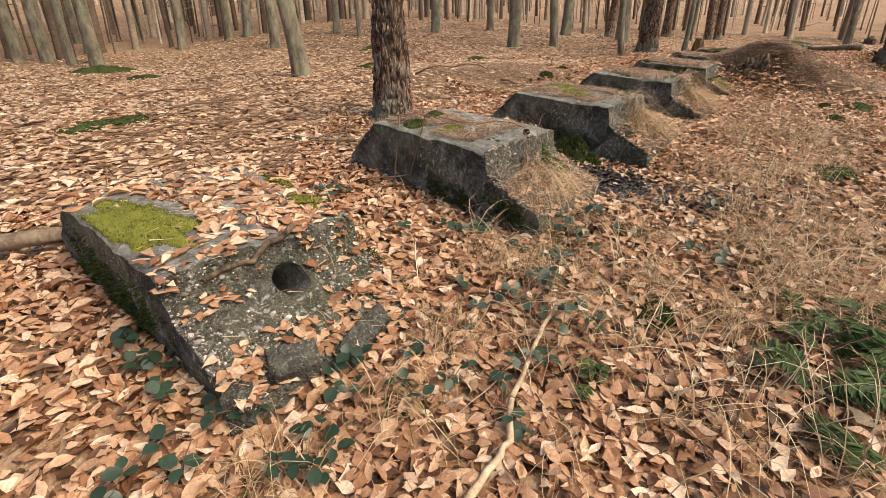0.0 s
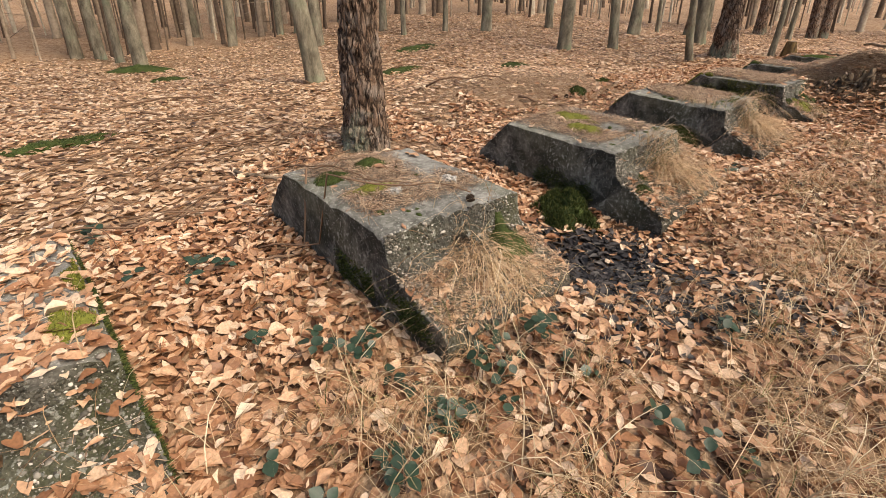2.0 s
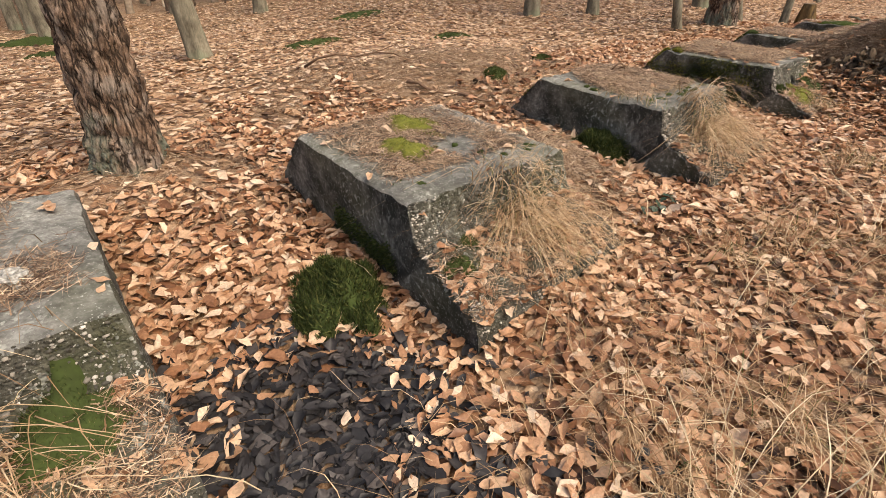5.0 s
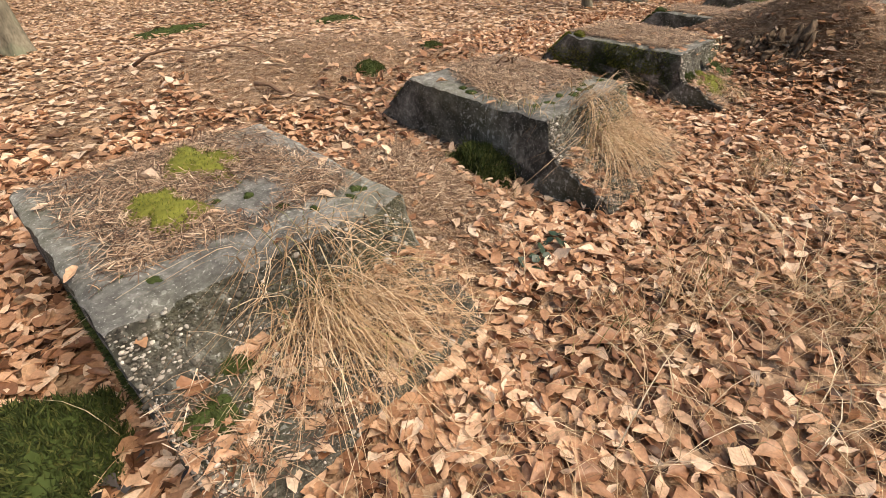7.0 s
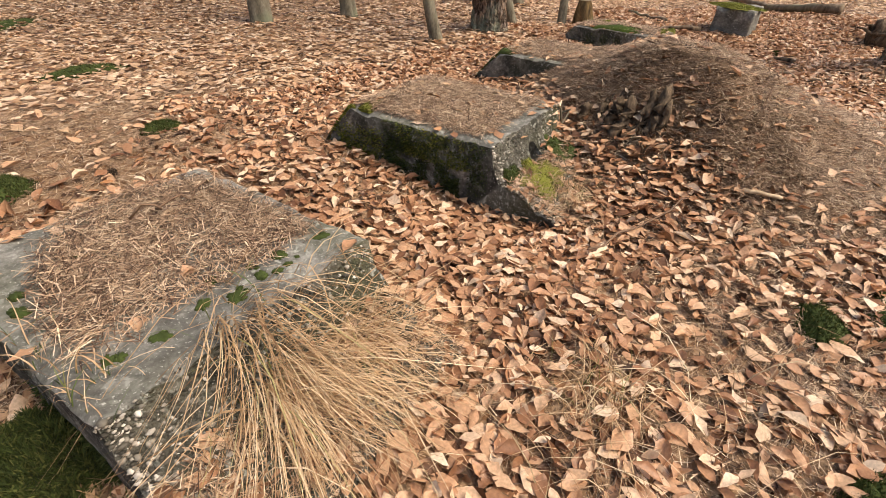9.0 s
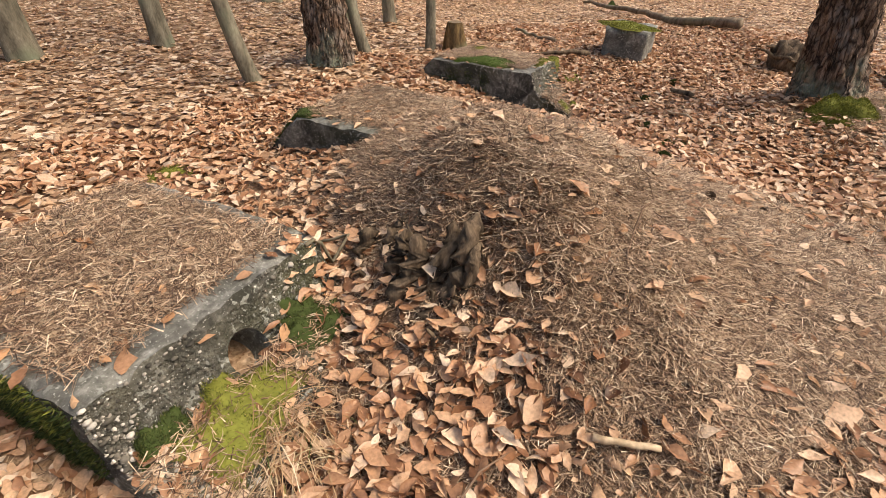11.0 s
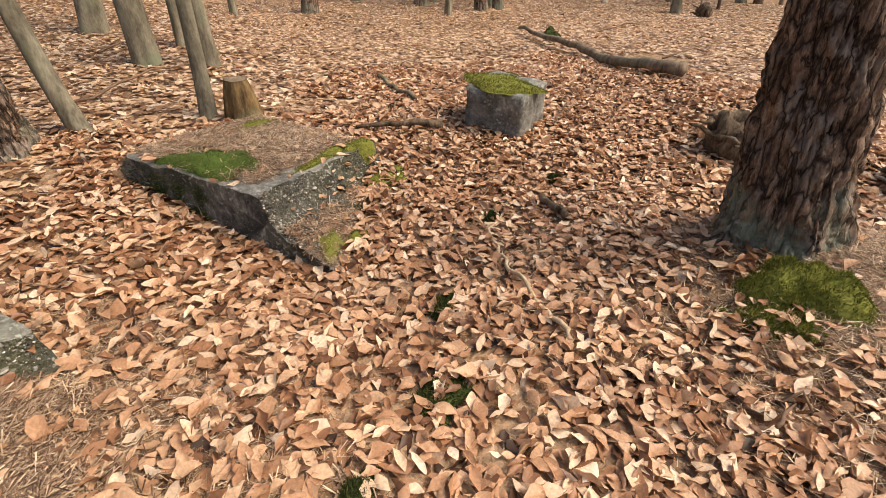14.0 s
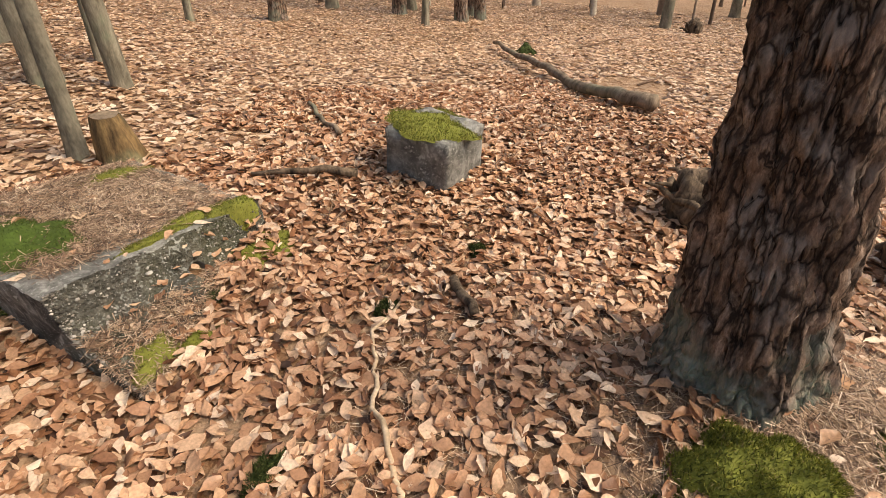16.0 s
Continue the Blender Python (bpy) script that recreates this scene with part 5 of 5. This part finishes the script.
def fern(x, y, seed, fronds, reach, label):
    root = tagged(stand(new("fern"), x, y), label, "fern", "ferns")
    r = np.random.default_rng(seed)
    for k in range(fronds):
        a, l = r.uniform(0, 6.28), reach * r.uniform(0.7, 1.1)
        p = bent((0, 0, 0), (l * math.cos(a), l * math.sin(a), 0.06), 12, 0.004, seed + k, 0.32 * l)
        stem = make("stem", *tube(p, np.linspace(0.003, 0.001, 12), 4, 0, k), TWIG, root)
        n = 44
        t = np.repeat(np.linspace(0.15, 0.98, n // 2), 2)
        side = np.tile((1, -1), n // 2)
        idx2 = t * 11
        base = np.stack([np.interp(idx2, np.arange(12), p[:, c]) for c in range(3)], -1)
        ln = 0.26 * l * np.sin(np.pi * np.clip(t * 0.85 + 0.12, 0, 1)) + 0.008
        ang = a + side * 1.2
        v = LEAF_V * (1, 0.36, 0.04) + (0.5, 0, 0)
        m = spin(ang, r.normal(0.15, 0.15, n), r.normal(0, 0.2, n))
        pv = np.einsum("nij,nvj->nvi", m, v[None] * ln[:, None, None]) + base[:, None]
        make("frond", pv.reshape(-1, 3), (LEAF_F[None] + (np.arange(n) * 10)[:, None, None]).reshape(-1, 3), FERN, stem)
    return root


for k, (x, y, n, l) in enumerate(((1.98, 0.66, 5, 0.3), (2.25, 0.8, 4, 0.26), (1.12, 1.02, 4, 0.13), (2.4, 0.55, 4, 0.28), (2.15, 0.48, 5, 0.28), (1.85, 0.45, 4, 0.22), (2.62, 0.82, 5, 0.3), (2.35, 1.02, 4, 0.22))):
    fern(x, y, 700 + k, n, l, "green fern with fine fronds among dry grass")


# ---- litter ----
def cone(x, y, seed):
    root = None
    r = np.random.default_rng(seed)
    pieces = []
    for k in range(46):
        t = k / 46
        a = k * 2.4
        rad = 0.016 * math.sin(math.pi * (0.12 + 0.82 * t))
        c = np.array((rad * math.cos(a), rad * math.sin(a), 0.045 * t))
        e = c + np.array((math.cos(a), math.sin(a), 0.5)) * 0.009
        pieces.append(tube([c * 0.4, e], (0.003, 0.005), 5, 0, k))
    ob = make("pine_cone", *joined(pieces), CONEWOOD, smooth=False)
    ob.matrix_world = pose(x, y, float(surface_z(x, y)[0]) + 0.014, 85, r.uniform(0, 90), r.uniform(0, 360))
    return tagged(ob, "small dark brown pine cone", "pine cone", "pine cones")


LICHEN = bark_mat("grey_lichen", (0.16, 0.15, 0.13), (0.55, 0.54, 0.5), 70, 1.0, 0.004)
x, y = on_block(1, 0.62, 0.06)
for k, (cx_, cy_) in enumerate(((x, y), (4.3, 6.4), (5.0, 6.6), (9.4, 5.3), (11.2, 5.9), (9.9, 5.2))):
    cone(cx_, cy_, k)
for k, (u, q, s) in enumerate(((0.36, 0.38, 0.045), (0.75, 0.35, 0.05), (0.45, 0.42, 0.03))):
    x, y = on_block(1, u, q)
    bm = bmesh.new()
    bmesh.ops.create_icosphere(bm, subdivisions=4, radius=s)
    for v in bm.verts:
        v.co *= 1 + 0.35 * noise.noise(v.co * 40 + Vector((k, 0, 0))) + 0.3 * noise.noise(v.co * 110)
        v.co.z = v.co.z * 0.55 + s * 0.3
    me = bpy.data.meshes.new("lichen_lump")
    bm.to_mesh(me)
    bm.free()
    me.materials.append(LICHEN)
    ob = new("lichen_lump", me)
    ob.matrix_world = pose(x, y, float(surface_z(x, y)[0]) - 0.004, 0, 0, 40 * k)
    tagged(ob, "pale grey lichen lump on the plinth top", "lichen")


def scatter(n, lo, hi, seed):
    r = np.random.default_rng(seed)
    return r.uniform(lo[0], hi[0], n), r.uniform(lo[1], hi[1], n), r


def leaf_heap(x, y):
    """Where leaves have drifted together over the needles, 0 to 1."""
    w = bell(x, y, 7.85, 5.2, 1.6, 0.22, 0.24) + bell(x, y, 7.82, 5.95, 1.3, 0.1, 0.3) + bell(x, y, 8.12, 5.78, 0.5, 0.08, 0.12)
    return np.clip(w, 0, 1)


def leaf_litter():
    x, y, r = scatter(400000, (-4, -1.2), (16, 12), 81)
    d, side = from_path(x, y)
    ahead = np.where(side > 0, d / 3.4, d / 2.0) + 0.3 * lattice(x, y, 0.5, 71)
    bare = np.clip(needle_ground(x, y) * 1.05, 0, 0.93)
    z, which = surface_z(x, y)
    for i in range(7):
        u, q = block_frame(x, y, i)
        bare = np.where((which == i) & (q > -0.1), (0.4, 0.985, 0.99, 0.993, 0.985, 0.9, 0.93)[i], bare)
        bare = np.where((which == i) & (q <= -0.1), (0, 0.55, 0.5, 0.5, 0.6, 0.7, 0.7)[i] if i else 0.05 + 0.9 * (q > -0.24), bare)
        bare = np.where((which == i) & (q > 1.05), 0.4, bare)
        if i == 0:
            bare = np.where((which == i) & (((u - 0.17) / 0.2) ** 2 + ((q - 0.55) / 0.42) ** 2 < 1), 0.97, bare)
        if i in (0, 1):
            bare = np.where((which == i) & (np.hypot(u - 0.48, q + 0.12) < 0.14), 1.0, bare)
    bare = np.maximum(bare, np.clip(wet_ground(x, y), 0, 0.96))
    bare = np.maximum(bare, 0.55 * grassy(x, y))
    bare = bare * (1 - leaf_heap(x, y))
    keep = (ahead < 1) & (r.random(len(x)) > bare) & (r.random(len(x)) < 0.9 + 0.35 * lattice(x, y, 0.5, 66))
    x, y, z, on = x[keep], y[keep], z[keep], which[keep] >= 0
    n = len(x)
    upper = (r.random(n) < 0.6 - 0.4 * grassy(x, y)) | on
    size = np.clip(r.normal(0.071, 0.02, n), 0.026, 0.125)
    z = z + np.where(on, 0.006, np.where(upper, r.uniform(0.018, 0.042, n), r.uniform(0.0, 0.02, n))) + 0.03 * leaf_heap(x, y) * r.random(n)
    tilt = np.where(on, 0.1, np.where(r.random(n) < 0.3, r.uniform(0.3, 0.75, n), np.abs(r.normal(0.08, 0.12, n))))
    close = from_path(x, y)[0] < 1.9
    for layer, material, label, seed in ((upper, LEAF, "thick layer of dry tan and orange beech leaves", 82), (~upper, UNDERLEAF, "lower beech leaves with the shade of gaps in their brown", 182)):
        sets = [leaf_arrays(x[c & layer], y[c & layer], z[c & layer], size[c & layer], tilt[c & layer], shape, seed + k) for k, (c, shape) in enumerate(((close, (FINE_V, FINE_F)), (~close, (LEAF_V, LEAF_F))))]
        ob = make("leaf_litter", np.concatenate([sets[0][0], sets[1][0]]), np.concatenate([sets[0][1], sets[1][1] + len(sets[0][0])]), material)
        tagged(ob, label, "leaves", kind="stuff")
        near = ob if material is LEAF else near
    x, y, r = scatter(520000, (-9, -6), (30, 24), 83)
    d, side = from_path(x, y)
    bare = np.clip(needle_ground(x, y) * 1.05, 0, 0.9)
    z, which = surface_z(x, y)
    far = np.where(side > 0, d / 3.4, d / 2.0) + 0.3 * lattice(x, y, 0.5, 71) >= 1
    keep = far & (d < 16) & (which < 0) & (r.random(len(x)) > bare) & (r.random(len(x)) < np.clip(1.2 - d / 16, 0.25, 1)) & ((side > 0) | (d < 8) | (x > 12))
    x, y, z = x[keep], y[keep], z[keep]
    n = len(x)
    pv, pf = leaf_arrays(x, y, z + r.uniform(0.005, 0.03, n), np.clip(r.normal(0.09, 0.02, n), 0.05, 0.14), 0.1, (FAR_V, FAR_F), 84)
    tagged(make("leaf_litter", pv, pf, LITLEAF), "far beech leaves with the brighter light in their colour", "leaves", kind="stuff")
    x, y, r = scatter(6500, (1.9, 2.0), (4.0, 3.7), 85)
    keep = r.random(len(x)) < np.clip(wet_ground(x, y) * 1.2, 0, 1)
    x, y = x[keep], y[keep]
    z, which = surface_z(x, y)
    x, y, z = x[which < 0], y[which < 0], z[which < 0]
    pv, pf = leaf_arrays(x, y, z + r.uniform(0.004, 0.03, len(x)), np.clip(r.normal(0.07, 0.015, len(x)), 0.03, 0.1), 0.16, (FINE_V, FINE_F), 86)
    tagged(make("wet_leaves", pv, pf, WETLEAF), "black wet rotting leaves in a hollow", "leaves", kind="stuff")
    return near


litter = leaf_litter()


def needle_cover():
    boxes = [((7.2, 3.8), (10.4, 8.0), 300000), ((2.2, 5.0), (7.0, 9.5), 110000), ((3.6, 3.9), (5.2, 5.6), 45000), ((11.2, 4.2), (14.4, 7.0), 100000), ((6.0, 3.2), (12.2, 5.2), 80000), ((0.4, 3.8), (2.9, 6.4), 40000)]
    spots = [scatter(n, lo, hi, 910 + k)[:2] for k, (lo, hi, n) in enumerate(boxes)]
    for i, (_, _, length, _) in enumerate(BLOCKS):
        u, q, _ = scatter((6000, 34000, 34000, 40000, 42000, 34000, 38000)[i], (0, -0.45), (length, 1.15), 930 + i)
        spots.append(on_block(i, u, q))
    ground_only = np.concatenate([np.full(len(p[0]), k < 6) for k, p in enumerate(spots)])
    x, y = np.concatenate([p[0] for p in spots]), np.concatenate([p[1] for p in spots])
    r = np.random.default_rng(92)
    z, which = surface_z(x, y)
    w = needle_ground(x, y) * ground_only
    for i, amount in enumerate((0.1, 0.6, 0.75, 0.9, 1.0, 0.9, 0.9)):
        u, q = block_frame(x, y, i)
        inner = np.clip((np.minimum(u, BLOCKS[i][2] - u) - 0.03) / 0.1, 0, 1) * np.clip((q - (0.16 if i < 4 else 0.07)) / 0.08, 0, 1)
        patch = np.clip(0.75 + 1.2 * lattice(x, y, 0.3, 95 + i), 0, 1) if i < 4 else 1.0
        w = np.where(which == i, np.where(q > 0.0, amount * patch * inner * (q < 1.15), (0.15, 0.5, 0.3, 0.3, 0.35, 0.9, 0.85)[i] * (q < -0.12)), w)
    keep = (r.random(len(x)) < w) & ~((which >= 0) & ground_only)
    x, y, z = x[keep], y[keep], z[keep]
    n = len(x)
    a = r.uniform(0, 6.28, n)
    l = r.uniform(0.045, 0.11, n)
    lift = r.normal(0, 0.2, n)
    wd = r.uniform(0.0022, 0.0046, n)
    mid = np.stack([x, y, z + r.uniform(0.003, 0.026, n)], -1)
    d = np.stack([np.cos(a), np.sin(a), lift], -1) * (l / 2)[:, None]
    s = np.stack([-np.sin(a), np.cos(a), r.normal(0, 0.3, n)], -1) * (wd / 2)[:, None]
    v = np.stack([mid - d - s, mid - d + s, mid + d], 1).reshape(-1, 3)
    tagged(make("pine_needles", v, np.arange(3 * n).reshape(-1, 3), NEEDLE), "layer of dead brown pine needles", "needles", kind="stuff")


needle_cover()


def single_leaves():
    """Whole leaves lying on top of needles and stone."""
    shapes = []
    for k in range(8):
        z = np.zeros(1)
        pv, pf = leaf_arrays(z, z, z, z + 1.0, 0.0, (FINE_V, FINE_F), 900 + k)
        me = bpy.data.meshes.new("leaf")
        me.from_pydata(pv, [], pf)
        me.materials.append(SINGLE)
        me.polygons.foreach_set("use_smooth", np.ones(len(me.polygons), bool))
        shapes.append(me)
    x, y, r = scatter(9000, (0, 1), (13.2, 8.6), 93)
    z, which = surface_z(x, y)
    ok = ((needle_ground(x, y) > 0.5) | (which >= 4)) & (r.random(len(x)) < 0.5) & (from_path(x, y)[0] < 2.9) & (ground_z(x, y) > -0.2)
    for x, y, z in list(zip(x[ok], y[ok], z[ok]))[:290]:
        ob = new("leaf", shapes[r.integers(8)])
        ob.parent = litter
        s = float(np.clip(r.normal(0.07, 0.017), 0.035, 0.11))
        ob.matrix_world = pose(x, y, z + 0.02, r.normal(0, 8), r.normal(0, 8), r.uniform(0, 360)) @ Matrix.Diagonal((s, s, s, 1))


def single_mat():
    m, nt, b = mat("single_leaf", 0.55, 0.3)
    info = nt.nodes.new("ShaderNodeObjectInfo")
    c = ramp(nt, info.outputs["Random"], [(0.0, (0.34, 0.16, 0.07)), (0.4, (0.5, 0.29, 0.15)), (1.0, (0.68, 0.5, 0.33))])
    n = tex(nt, coords(nt), "Noise", 5.0)
    c = mix(nt, 0.6, c, ramp(nt, n.outputs[0], [(0.3, (0.6, 0.55, 0.5)), (0.7, (1.2, 1.2, 1.2))]), "MULTIPLY")
    nt.links.new(c, b.inputs["Base Color"])
    return m


SINGLE = single_mat()
single_leaves()
